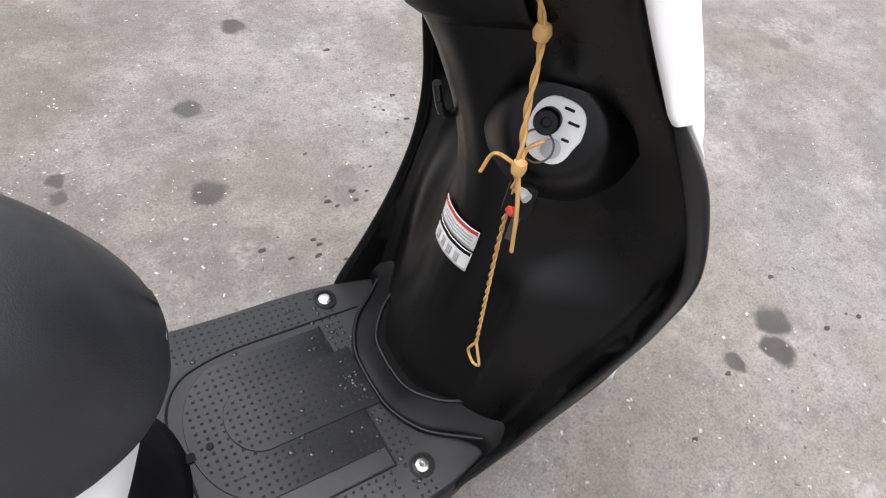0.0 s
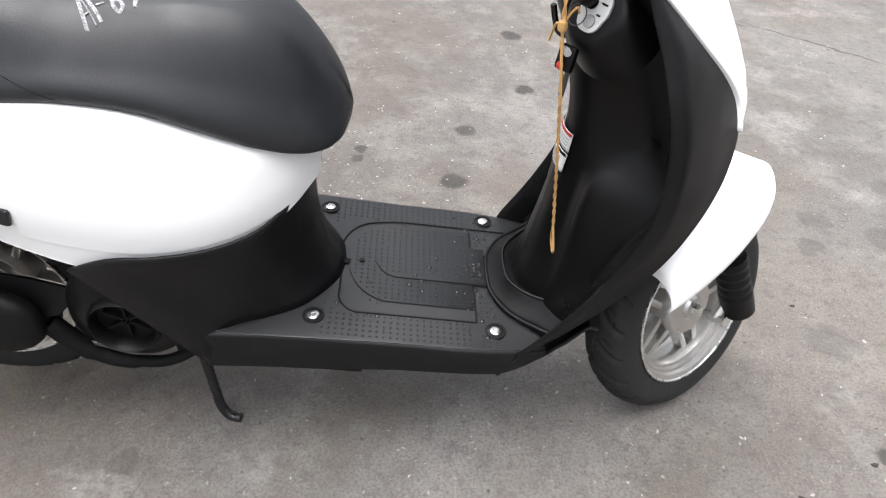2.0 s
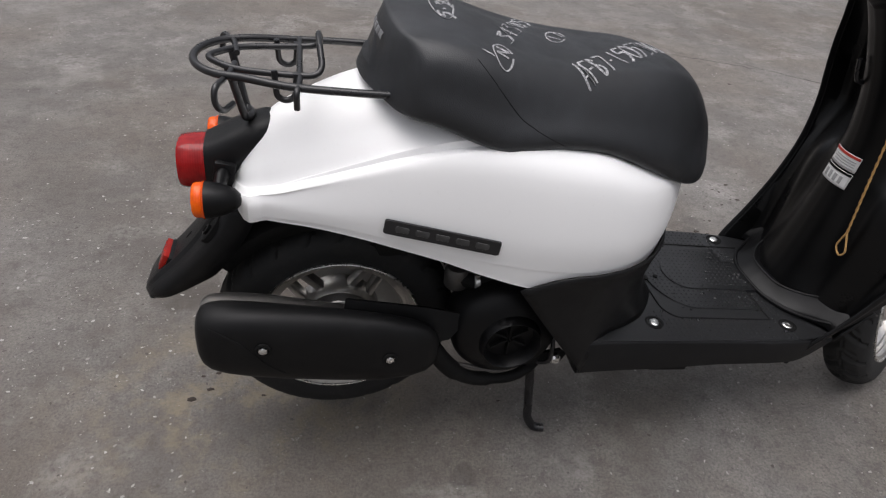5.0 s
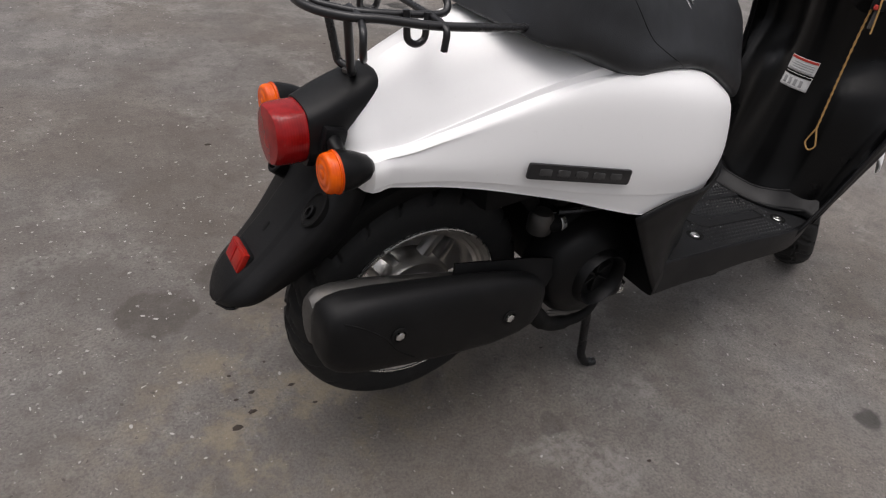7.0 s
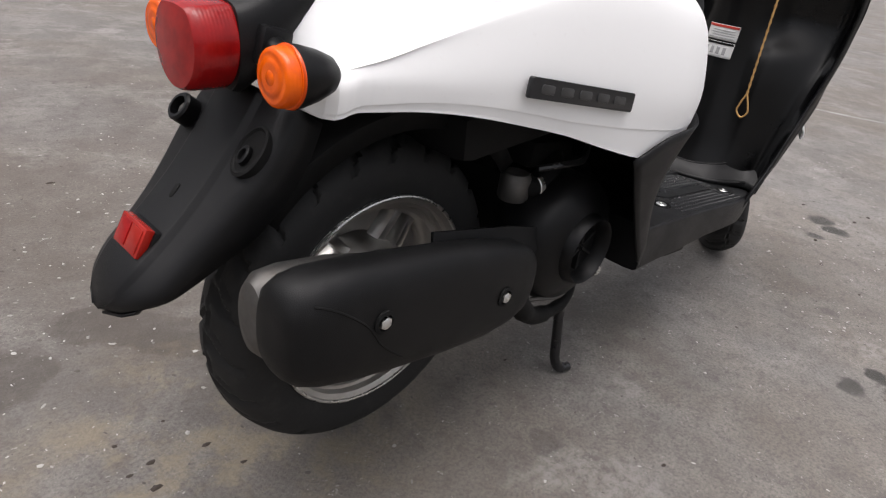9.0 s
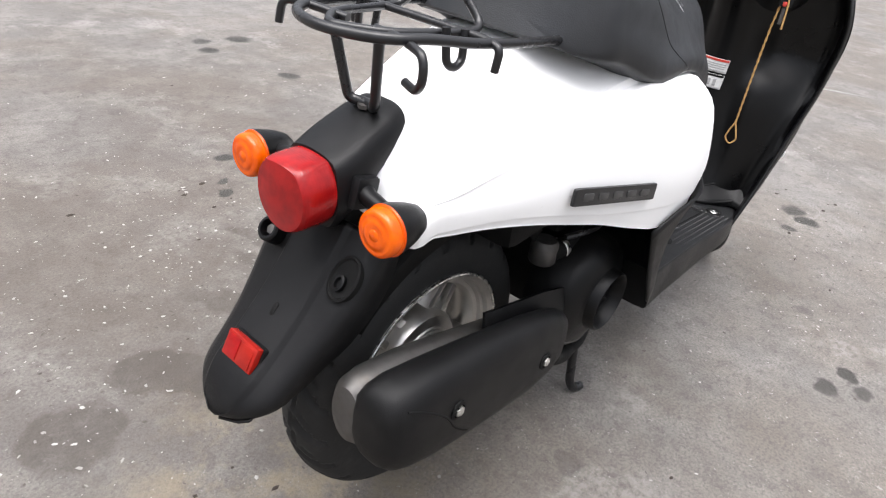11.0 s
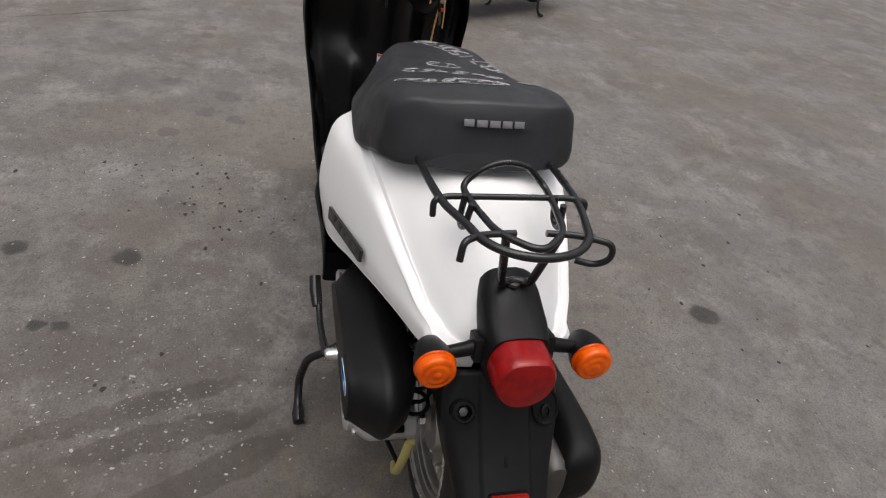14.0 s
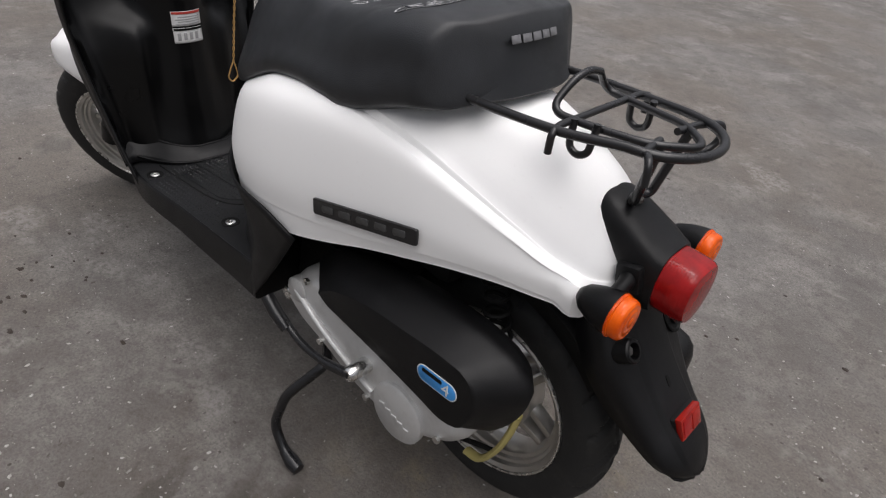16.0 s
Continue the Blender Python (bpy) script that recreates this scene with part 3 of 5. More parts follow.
for side in (-1,):
    line = [seat_side(0.175 + 0.165 * t, 0.86 - 0.80 * t) for t in np.linspace(0, 1, 26)]
    part("stitched_seam", tube([(p.x, -side * p.y if side > 0 else p.y, p.z) for p in line], 0.0005, 6), SOOT, seat)

# name on the seat's back as slim plain bars
for i, wide in enumerate((0.0155, 0.0165, 0.0165, 0.0155, 0.0165)):
    y = 0.0355 - 0.0178 * i
    half, low, top = seat_half(0.070)
    at = Vector(seat_warp(0.0665, y, 0.751, low, top))
    m = facing(at, (-1, 4.0 * y, 0.45), (0, -1, 0))
    mark = rounded(wide - 0.0012, 0.0095, 0.001)
    part("letter_bar", slab(mark, 0.0006, m @ pose(0, 0, 0.0006), 0.0003), BADGE, seat)

# chalk strokes: figures as short lines in a 4 by 6 cell
FIGURES = {
    "A": "00 26 40,12 32", "F": "00 06 46,03 33", "6": "45 26 03 01 10 31 32 23 03", "7": "06 46 10", "-": "13 33", "1": "16 20",
    "5": "46 06 04 34 42 31 10 00", "0": "10 01 05 26 45 41 30 10", "3": "06 46 14 33 42 30 00", "9": "43 14 05 26 45 43 40", "8": "23 05 26 45 23 01 10 31 23",
    "4": "30 36 02 42", "2": "05 26 45 00 40", "N": "00 06 40 46",
}


def chalk(text, start, step, tall, parent):
    """Writes text on the seat in chalk from a plan place, along a step, letters as tall as given."""
    o, s, up = Vector(start), Vector(step), Vector(tall)
    bm = bmesh.new()
    for i, c in enumerate(text):
        for stroke in FIGURES.get(c, "").split(","):
            pts = []
            for cell in stroke.split():
                u, v = int(cell[0]) / 4, int(cell[1]) / 6
                q = o + s * (i + 0.68 * u) + up * v + Vector((random.uniform(-1, 1), random.uniform(-1, 1))) * 0.0012
                pts.append(q)
            if len(pts) > 1:
                fine = [Vector(p) for p in smooth_line(pts, 5 * len(pts))]
                tube([seat_point(q.x, q.y) + Vector((0, 0, 0.0004)) for q in fine], random.uniform(0.0014, 0.0023), 6, bm, flat=0.3)
    part("chalk_mark", bm, CHALK, parent, "smudged white chalk figures")


chalk("AF67-1505310", (0.369, -0.119), (0.0139, 0.0106), (-0.021, 0.033), seat)
chalk("343965", (0.268, -0.062), (0.0125, 0.0245), (-0.022, 0.013), seat)
chalk("5-3689", (0.176, -0.034), (0.0025, 0.024), (-0.026, 0.004), seat)
chalk("17", (0.360, -0.004), (0.010, 0.018), (-0.020, 0.012), seat)
chalk("N", (0.245, -0.116), (0.006, 0.024), (-0.02, 0.010), seat)
chalk("1", (0.212, -0.128), (0.006, 0.024), (-0.02, 0.010), seat)
for cx, cy, rx, ry, turn in ((0.2365, -0.106, 0.018, 0.028, -20), (0.166, 0.040, 0.022, 0.082, -6), (0.357, 0.013, 0.014, 0.028, -24)):
    pts = []
    for k in range(34):
        a = 2 * math.pi * k / 36 + 0.5
        u, v = rx * math.cos(a), ry * math.sin(a)
        ca, sa = math.cos(radians(turn)), math.sin(radians(turn))
        pts.append(seat_point(cx + u * ca - v * sa, cy + u * sa + v * ca) + Vector((0, 0, 0.0004)))
    part("chalk_ring", tube(pts, 0.0015, 5, flat=0.4), CHALK, seat)


# ---- floor ----
def floor_z(x):
    return 0.290 - 0.097 * (x - 0.58)


def floor_board():
    rings = []
    for x in np.linspace(0.43, 0.945, 34):
        z = floor_z(x)
        w = float(curve([0.43, 0.5, 0.7, 0.86, 0.905, 0.95], [0.187, 0.182, 0.177, 0.175, 0.170, 0.160], x)[0])
        under = float(np.interp(x, [0.43, 0.58, 0.71, 0.875, 0.945], [0.232, 0.219, 0.217, 0.208, 0.243]))
        half = [(0, under), (w - 0.02, under), (w - 0.004, under + 0.002), (w, under + 0.006), (w - 0.002, z - 0.006), (w - 0.005, z - 0.002), (w - 0.010, z), (w - 0.05, z), (0, z)]
        rings.append(mirrored(half, x))
    return loft(rings)


board = part("floor_board", floor_board(), GUARD, scooter, "black ribbed plastic floorboard, damp and dusty")


mat_rings = []
for x in np.linspace(0.432, 0.945, 26):
    w = float(curve([0.43, 0.5, 0.7, 0.86, 0.905, 0.945], [0.180, 0.178, 0.171, 0.168, 0.162, 0.152], x)[0])
    z = floor_z(x)
    mat_rings.append(mirrored([(0, z - 0.004), (w - 0.002, z - 0.004), (w, z + 0.0002), (w - 0.003, z + 0.0012), (0, z + 0.0012)], x))
part("tread_mat", loft(mat_rings), TREAD, board)


def on_floor(x, y, up=0.0):
    return Vector((x, y, floor_z(x) + 0.0012 + up))


def floor_line(points, r=0.0021):
    return tube([on_floor(x, y, 0.0004) for x, y in points], r, 6)


FLOOR_TILT = math.degrees(math.atan(0.097))
# battery lid with a rounded back, and a raised tongue on it
lid = [(0.832, -0.090), (0.832, 0.104)] + [(0.70 - 0.075 * math.sin(a), 0.007 + 0.097 * math.cos(a)) for a in np.linspace(0.15, math.pi - 0.15, 22)]
mid_x = 0.7
frame_m = Matrix.Translation((mid_x, 0, floor_z(mid_x) + 0.0012)) @ pose(0, 0, 0, 0, FLOOR_TILT, 0)
lid_part = part("battery_lid", slab([(x - mid_x, y) for x, y in lid], 0.0026, frame_m, 0.0012), TREAD, board)
tongue = [(0.856, -0.034), (0.856, 0.058)] + [(0.71 - 0.040 * math.sin(a), 0.012 + 0.046 * math.cos(a)) for a in np.linspace(0.1, math.pi - 0.1, 16)]
part("raised_tongue", slab([(x - mid_x, y) for x, y in tongue], 0.0048, frame_m, 0.0016), TREAD, board)
part("lid_joint", floor_line([(0.834, -0.116), (0.834, -0.036)], 0.0016), SOOT, board)
part("lid_joint", floor_line([(0.834, 0.060), (0.834, 0.106)], 0.0016), SOOT, board)
part("lid_joint", floor_line(fillet([(0.834, -0.116), (0.636, -0.116), (0.617, -0.093), (0.617, -0.03)], 0.014), 0.0016), SOOT, board)
part("lid_joint", floor_line(fillet([(0.90, 0.116), (0.70, 0.116), (0.640, 0.100), (0.613, 0.058), (0.612, 0.0)], 0.035), 0.0016), SOOT, board)


SCREWS = ((0.584, -0.131), (0.862, -0.131), (0.862, 0.144), (0.582, 0.138))


def studs():
    """Rows of small anti-slip studs."""
    verts, faces = [], []
    for ix in range(27):
        for iy in range(-16, 17):
            x, y = 0.598 + 0.0102 * ix, 0.0102 * iy
            on_lid = 0.70 < x < 0.829 and -0.086 < y < 0.100 or ((x - 0.70) / 0.071) ** 2 + ((y - 0.007) / 0.093) ** 2 < 1
            on_tongue = 0.71 < x < 0.852 and -0.030 < y < 0.054 or ((x - 0.71) / 0.036) ** 2 + ((y - 0.012) / 0.042) ** 2 < 1
            on_rim = abs(x - 0.832) < 0.006 or (0.61 < x < 0.84 and (abs(y + 0.116) < 0.005 or abs(y - 0.116) < 0.005)) or (not on_lid and 0.60 < x < 0.838 and -0.105 < y < 0.105)
            if x > 0.868 or abs(y) > 0.165 or on_rim and not on_tongue or (x < 0.60 + 0.3 * max(0, abs(y) - 0.08) and abs(y) < 0.1):
                continue
            if any(math.hypot(x - a, y - b) < 0.021 for a, b in SCREWS) or x > 0.858 and abs(y) < 0.06:
                continue
            up = 0.0048 if on_tongue else (0.0026 if on_lid else 0.0)
            n = len(verts)
            z = floor_z(x) + 0.0012 + up
            for dx, dy, dz in ((-1, -1, 0), (1, -1, 0), (1, 1, 0), (-1, 1, 0), (0, 0, 1)):
                verts.append((x + 0.0021 * dx, y + 0.0021 * dy, z - 0.0003 + 0.0023 * dz))
            faces += [(n, n + 1, n + 4), (n + 1, n + 2, n + 4), (n + 2, n + 3, n + 4), (n + 3, n, n + 4)]
    data = bpy.data.meshes.new("anti_slip_studs")
    data.from_pydata(verts, [], faces)
    data.materials.append(TREAD)
    ob = new("anti_slip_studs", data)
    ob.parent = board
    tagged(ob, kind="stuff")


studs()
for x, y in SCREWS:
    cup = lathe([(0.0165, 0.0005), (0.0165, 0.002), (0.013, 0.0022), (0.0125, 0.0008), (0.0, 0.0006)], on_floor(x, y), "Z", 20)
    well = part("screw_well", cup, SOOT, board)
    part("screw", lathe([(0.0090, 0.0008), (0.0090, 0.0022), (0.0078, 0.0034), (0.0035, 0.0037), (0.0030, 0.0028), (0.0, 0.0028)], on_floor(x, y), "Z", 20), CHROME, well, "bright zinc screw")
part("floor_bracket", block((0.075, 0.03, 0.016), pose(0.62, -0.150, 0.212, 0, 5, 0), 0.003), SOOT, board)
part("lid_knob", lathe([(0.0045, 0.002), (0.0045, 0.0045), (0.0, 0.0045)], on_floor(0.648, 0.0), "Z", 14), SOOT, board)
part("lid_latch", block((0.016, 0.012, 0.006), Matrix.Translation(on_floor(0.622, -0.004)) @ pose(0, 0, 0.001, 0, FLOOR_TILT, 0), 0.002), SOOT, board)



def water_drops():
    """Rain drops and specks of dirt left on the floorboard."""
    rng = random.Random(4)
    verts, faces = [], []
    for k in range(90):
        x, y = (rng.gauss(0.842, 0.02), rng.gauss(0.0, 0.06)) if k % 2 else (rng.uniform(0.6, 0.87), rng.uniform(-0.15, 0.15))
        if not 0.6 < x < 0.875 or abs(y) > 0.15:
            continue
        r = rng.uniform(0.0012, 0.0034)
        o = on_floor(x, y, 0.0048 if -0.03 < y < 0.054 and 0.69 < x < 0.85 else (0.0026 if -0.08 < y < 0.095 and 0.66 < x < 0.83 else 0.0))
        n = len(verts)
        for ring, (s, h) in enumerate(((1.0, -0.0004), (0.85, 0.35), (0.45, 0.55))):
            for i in range(8):
                a = math.pi * i / 4
                verts.append(o + Vector((s * r * math.cos(a) * 1.3, s * r * math.sin(a), h * r)))
        for ring in range(2):
            for i in range(8):
                j = (i + 1) % 8
                faces.append((n + 8 * ring + i, n + 8 * ring + j, n + 8 * ring + 8 + j, n + 8 * ring + 8 + i))
        faces.append(tuple(n + 16 + i for i in range(8)))
    data = bpy.data.meshes.new("water_drops")
    data.from_pydata(verts, [], faces)
    data.materials.append(WET)
    data.shade_smooth()
    ob = new("water_drops", data)
    ob.parent = board
    tagged(ob, "scattered rain drops", kind="stuff")


water_drops()

# ---- leg shield ----
SH_Z = [0.19, 0.26, 0.32, 0.37, 0.44, 0.48, 0.52, 0.55, 0.58, 0.62, 0.66, 0.70, 0.74, 0.77, 0.80, 0.87, 0.93]
SH_LIP = [0.865, 0.893, 0.932, 0.960, 0.992, 1.006, 1.014, 1.016, 1.015, 1.010, 1.002, 0.990, 0.976, 0.963, 0.950, 0.905, 0.865]
SH_WIDE = [0.160, 0.174, 0.181, 0.185, 0.192, 0.197, 0.202, 0.205, 0.207, 0.210, 0.209, 0.201, 0.188, 0.177, 0.165, 0.152, 0.145]
SH_OUT = [0.870, 0.902, 0.954, 0.994, 1.040, 1.062, 1.080, 1.092, 1.104, 1.119, 1.110, 1.078, 1.034, 1.000, 0.966, 0.914, 0.872]
SH_OUT_WIDE = [0.160, 0.174, 0.182, 0.186, 0.192, 0.190, 0.184, 0.177, 0.164, 0.132, 0.118, 0.130, 0.143, 0.150, 0.158, 0.150, 0.143]
SH_PANEL = [0.915, 0.962, 0.976, 0.984, 0.998, 1.010, 1.030, 1.046, 1.056, 1.054, 1.046, 1.032, 1.010, 0.990, 0.970, 0.924, 0.882]
SH_MID = [0.890, 0.928, 0.945, 0.952, 0.958, 0.962, 0.976, 1.008, 1.028, 1.026, 1.012, 0.993, 0.970, 0.952, 0.934, 0.892, 0.852]
SH_COL = [0.863, 0.888, 0.909, 0.919, 0.930, 0.935, 0.939, 0.941, 0.941, 0.935, 0.925, 0.911, 0.893, 0.878, 0.860, 0.818, 0.782]


def shield_half(z):
    e, w, o, ow, p, m, c = (float(curve(SH_Z, v, z)[0]) for v in (SH_LIP, SH_WIDE, SH_OUT, SH_OUT_WIDE, SH_PANEL, SH_MID, SH_COL))
    b = float(curve([0.19, 0.3, 0.45, 0.6, 0.93], [0.075, 0.07, 0.056, 0.046, 0.043], z)[0])
    side = c + 0.022
    edge = w - 0.036
    tub = [(c, 0), (c + 0.005, 0.5 * b), (side, b), (side + 0.55 * (m - side), 0.5 * (b + 0.098)), (m, 0.098), (0.35 * m + 0.65 * p, 0.098 + 0.6 * (edge - 0.098)), (p, edge), (p - 0.15 * (p - e), w - 0.018)]
    fold = min(0.024, 0.4 * (o - e) + 0.004)
    band = [(e + 0.014, w - 0.009), (e + 0.003, w - 0.005), (e, w - 0.0025), (e + 0.002, w), (e + 0.6 * fold, w + 0.0015), (e + fold, w + 0.0005), (e + fold + 0.5 * (o - e - fold), w + 0.42 * (ow - w)), (o, ow)]
    return np.concatenate([knotted(tub, 6), knotted(band, 4)])


TUB = 45


def inner_shield(first, last):
    """Both halves of the shield between two places of its section."""
    rings = []
    for z in np.linspace(0.195, 0.93, 72):
        row = shield_half(z)[first:last]
        if first == 0:
            right = [(x, -y, z) for x, y in row[::-1]]
            rings.append(right + [(x, y, z) for x, y in row[1:]])
        else:
            rings.append([(x, -y, z) for x, y in row])
    return loft(rings, closed=False)


shield = part("leg_shield", inner_shield(0, TUB + 1), SATIN, scooter, "black moulded inner leg shield with a central column")
shield.modifiers.new("thick", "SOLIDIFY").thickness = 0.002
shield.modifiers["thick"].offset = 1.0
# same moulding as the tub; the rim's stronger light is put into a lighter black
for side in (-1, 1):
    bm = inner_shield(TUB, None)
    if side > 0:
        bmesh.ops.scale(bm, vec=(1, -1, 1), verts=bm.verts)
    part("shield_rim", bm, GUARD, shield, "black outer rim of the leg shield, coloured lighter where more light falls")


# white front cover behind the shield
def front_cover():
    rings = []
    for z in np.linspace(0.63, 0.93, 44):
        e, w, o, ow = (float(curve(SH_Z, v, z)[0]) for v in (SH_LIP, SH_WIDE, SH_OUT, SH_OUT_WIDE))
        nose = float(curve([0.63, 0.66, 0.70, 0.74, 0.78, 0.86, 0.93], [1.134, 1.132, 1.112, 1.087, 1.060, 1.005, 0.96], z)[0])
        high = float(np.clip((z - 0.797) / 0.009, 0, 1))
        first = np.array([(o - 0.006, ow + 0.001), (o - 0.005, ow + 0.003), (o - 0.002, ow + 0.0035), (o + 0.004, ow + 0.0032)]) * (1 - high) + np.array([(e + 0.002, w - 0.006), (e - 0.003, w - 0.002), (e + 0.001, w + 0.003), (e + 0.024, w + 0.0035)]) * high
        rest = np.array([(o + 0.25 * (nose - o), 0.75 * (ow + 0.004) + 0.25 * 0.1), (o + 0.75 * (nose - o), 0.35 * ow + 0.65 * 0.1), (nose, 0.086), (nose + 0.014, 0.05), (nose + 0.018, 0)])
        row = knotted(np.concatenate([first, rest]), 5)
        rings.append([(x, -y, z) for x, y in row] + [(x, y, z) for x, y in row[-2::-1]])
    return loft(rings, closed=False)


front = part("front_cover", front_cover(), WHITE, scooter, "glossy white front cover")
front.modifiers.new("thick", "SOLIDIFY").thickness = 0.003


def shield_cap():
    """A plain lid that closes the shield and cover at the top."""
    row = shield_half(0.93)
    e, w = SH_LIP[-1], SH_WIDE[-1]
    edge = [(x, -y) for x, y in row[::-1]] + [(x, y) for x, y in row[1:]]
    nose = [(e + 0.02 + 0.10 * math.cos(a), w * math.sin(a)) for a in np.linspace(1.35, -1.35, 20)]
    ring = edge + nose
    mid = np.mean(ring, axis=0)
    rings = [[(x, y, 0.925) for x, y in ring]]
    for s, z in ((0.99, 0.937), (0.93, 0.945), (0.7, 0.951), (0.3, 0.954)):
        rings.append([(mid[0] + (x - mid[0]) * s, mid[1] + (y - mid[1]) * s, z) for x, y in ring])
    return loft(rings)


part("shield_cap", shield_cap(), SATIN, scooter)


# curb where the column meets the floor
def floor_curb():
    base = [(0.846, 0, 0.266), (0.850, -0.045, 0.265), (0.874, -0.092, 0.263), (0.915, -0.125, 0.262), (0.932, -0.145, 0.262), (0.928, -0.17, 0.258)]
    ridge = [(0.872, 0, 0.290), (0.877, -0.04, 0.290), (0.902, -0.075, 0.293), (0.945, -0.103, 0.300), (0.978, -0.128, 0.312), (0.975, -0.17, 0.312)]
    inner = [(0.884, 0, 0.287), (0.889, -0.037, 0.287), (0.913, -0.069, 0.290), (0.955, -0.096, 0.299), (0.985, -0.122, 0.312), (0.985, -0.17, 0.318)]
    deep = [(0.91, 0, 0.275), (0.912, -0.034, 0.276), (0.935, -0.062, 0.28), (0.97, -0.09, 0.29), (0.995, -0.118, 0.304), (1.0, -0.165, 0.31)]
    lines = [smooth_line(q, 30) + np.array([0.008, 0, 0]) for q in (base, ridge, inner, deep)]
    rows = [0.75 * lines[0] + 0.25 * lines[1], 0.5 * (lines[0] + lines[1]) - np.array([0, 0, 0.003]), lines[1], lines[2], lines[3]]
    rows.insert(0, lines[0])
    full = [[tuple(p) for p in row[::-1]] + [(x, -y, z) for x, y, z in row[1:]] for row in rows]
    return loft(full, closed=False)


curb = part("column_curb", floor_curb(), BLACK, shield)
curb.modifiers.new("thick", "SOLIDIFY").thickness = 0.003
for line, r in (([(0.849, 0, 0.269), (0.853, -0.045, 0.268), (0.877, -0.091, 0.267), (0.916, -0.123, 0.267), (0.938, -0.140, 0.270)], 0.0030), ([(0.875, 0, 0.290), (0.880, -0.04, 0.290), (0.905, -0.074, 0.293), (0.946, -0.102, 0.301), (0.974, -0.122, 0.311)], 0.0030)):
    half = [(x + 0.008, y, z) for x, y, z in smooth_line(line, 30)]
    part("curb_ridge", tube(half[::-1] + [(x, -y, z) for x, y, z in half[1:]], r, 10), BLACK, curb)


# upper collar of the column, with a V-shaped lower edge
def column_collar():
    rows = []
    for v in np.linspace(0, 1, 12):
        row = []
        for y in np.linspace(-0.075, 0.075, 25):
            z = (0.805 + 0.35 * abs(y)) * (1 - v) + 0.935 * v
            half = shield_half(min(z, 0.93))
            row.append((float(np.interp(abs(y), half[:36, 1], half[:36, 0])) - 0.006 - 0.004 * v + (0.008 if v == 0 else 0), y, z))
        rows.append(row)
    return loft(rows, closed=False)


collar = part("column_collar", column_collar(), BLACK, shield)
collar.modifiers.new("thick", "SOLIDIFY").thickness = 0.003


# warning label on the column
def column_x(z, y):
    row = shield_half(z)
    return float(np.interp(abs(y), row[:30, 1], row[:30, 0]))


def column_patch(name, y0, y1, z0, z1, material, parent, lift, label=""):
    rings = []
    for z in np.linspace(z0, z1, 8):
        rings.append([(column_x(z, y) - lift, y, z) for y in np.linspace(y0, y1, 10)])
    ob = part(name, loft(rings, closed=False), material, parent, label)
    ob.modifiers.new("thick", "SOLIDIFY").thickness = 0.0006
    return ob


sticker = column_patch("warning_label", -0.0305, 0.0305, 0.529, 0.558, PALE, shield, 0.0034, "white warning label with a red strip")
column_patch("red_strip", -0.0298, 0.0298, 0.5525, 0.5573, RED_PRINT, sticker, 0.0042)
second = column_patch("warning_label", -0.0305, 0.0305, 0.496, 0.5255, PALE, shield, 0.0034, "white label with black print")
column_patch("print_bar", -0.0298, 0.0298, 0.5205, 0.5250, SOOT, second, 0.0042)
for i in range(4):
    column_patch("print_bar", -0.026, 0.024 - 0.004 * (i % 2), 0.5325 + 0.0046 * i, 0.534 + 0.0046 * i, GREY, sticker, 0.0042)
    column_patch("print_bar", 0.0175 - 0.012 * i + 0.0065, 0.0175 - 0.012 * i, 0.502, 0.516, GREY, second, 0.0042)

# ignition switch: boss, plate, lock, shutter
plate_mid = Vector((0.922, -0.094, 0.753))
plate_m = facing(plate_mid, (-0.74, -0.50, 0.45), (0.5, -0.86, 0.0))
boss = part("lock_boss", lathe([(0.066, -0.052), (0.055, -0.028), (0.047, -0.013), (0.041, -0.005), (0.036, -0.001), (0.031, 0.0), (0.0, 0.0)], (0, 0, 0), "Z", 36), SATIN, shield)
boss.matrix_basis = plate_m
oval = [(u * 0.0205 * (0.88 if v < 0 else 1.0), v * 0.0245) for u, v in ((math.copysign(abs(math.cos(a)) ** 0.75, math.cos(a)), math.copysign(abs(math.sin(a)) ** 0.75, math.sin(a))) for a in np.linspace(0, 2 * math.pi, 28, endpoint=False))]
lock_plate = part("ignition_plate", slab(oval, 0.004, plate_m, 0.001), PALE, shield, "silver-white ignition plate with black marks")
part("key_slot", lathe([(0.008, 0.004), (0.008, 0.006), (0.0, 0.006)], (0, 0, 0), "Z", 18), SOOT, lock_plate).matrix_basis = plate_m @ pose(-0.006, 0.007, 0)
part("shutter_lock", lathe([(0.0075, 0.004), (0.0075, 0.0065), (0.004, 0.0075), (0.0, 0.0075)], (0, 0, 0), "Z", 18), GREY, lock_plate).matrix_basis = plate_m @ pose(0.003, -0.0125, 0)
for u, v, w in ((0.004, 0.0185, 0.008), (0.011, 0.010, 0.009), (0.010, -0.003, 0.006)):
    part("print_bar", slab(rounded(w, 0.0022, 0.0008, 2), 0.0003, plate_m @ pose(u, v, 0.0042), 0.0001), SOOT, lock_plate)

# bag hook on the column
hook = tube(fillet([(0.940, 0.026, 0.676), (0.914, 0.026, 0.676), (0.906, 0.026, 0.694), (0.900, 0.026, 0.716)], 0.010), 0.0042, 10)
part("bag_hook", hook, GLOSS, shield)

# ---- front fender, fork and wheels ----


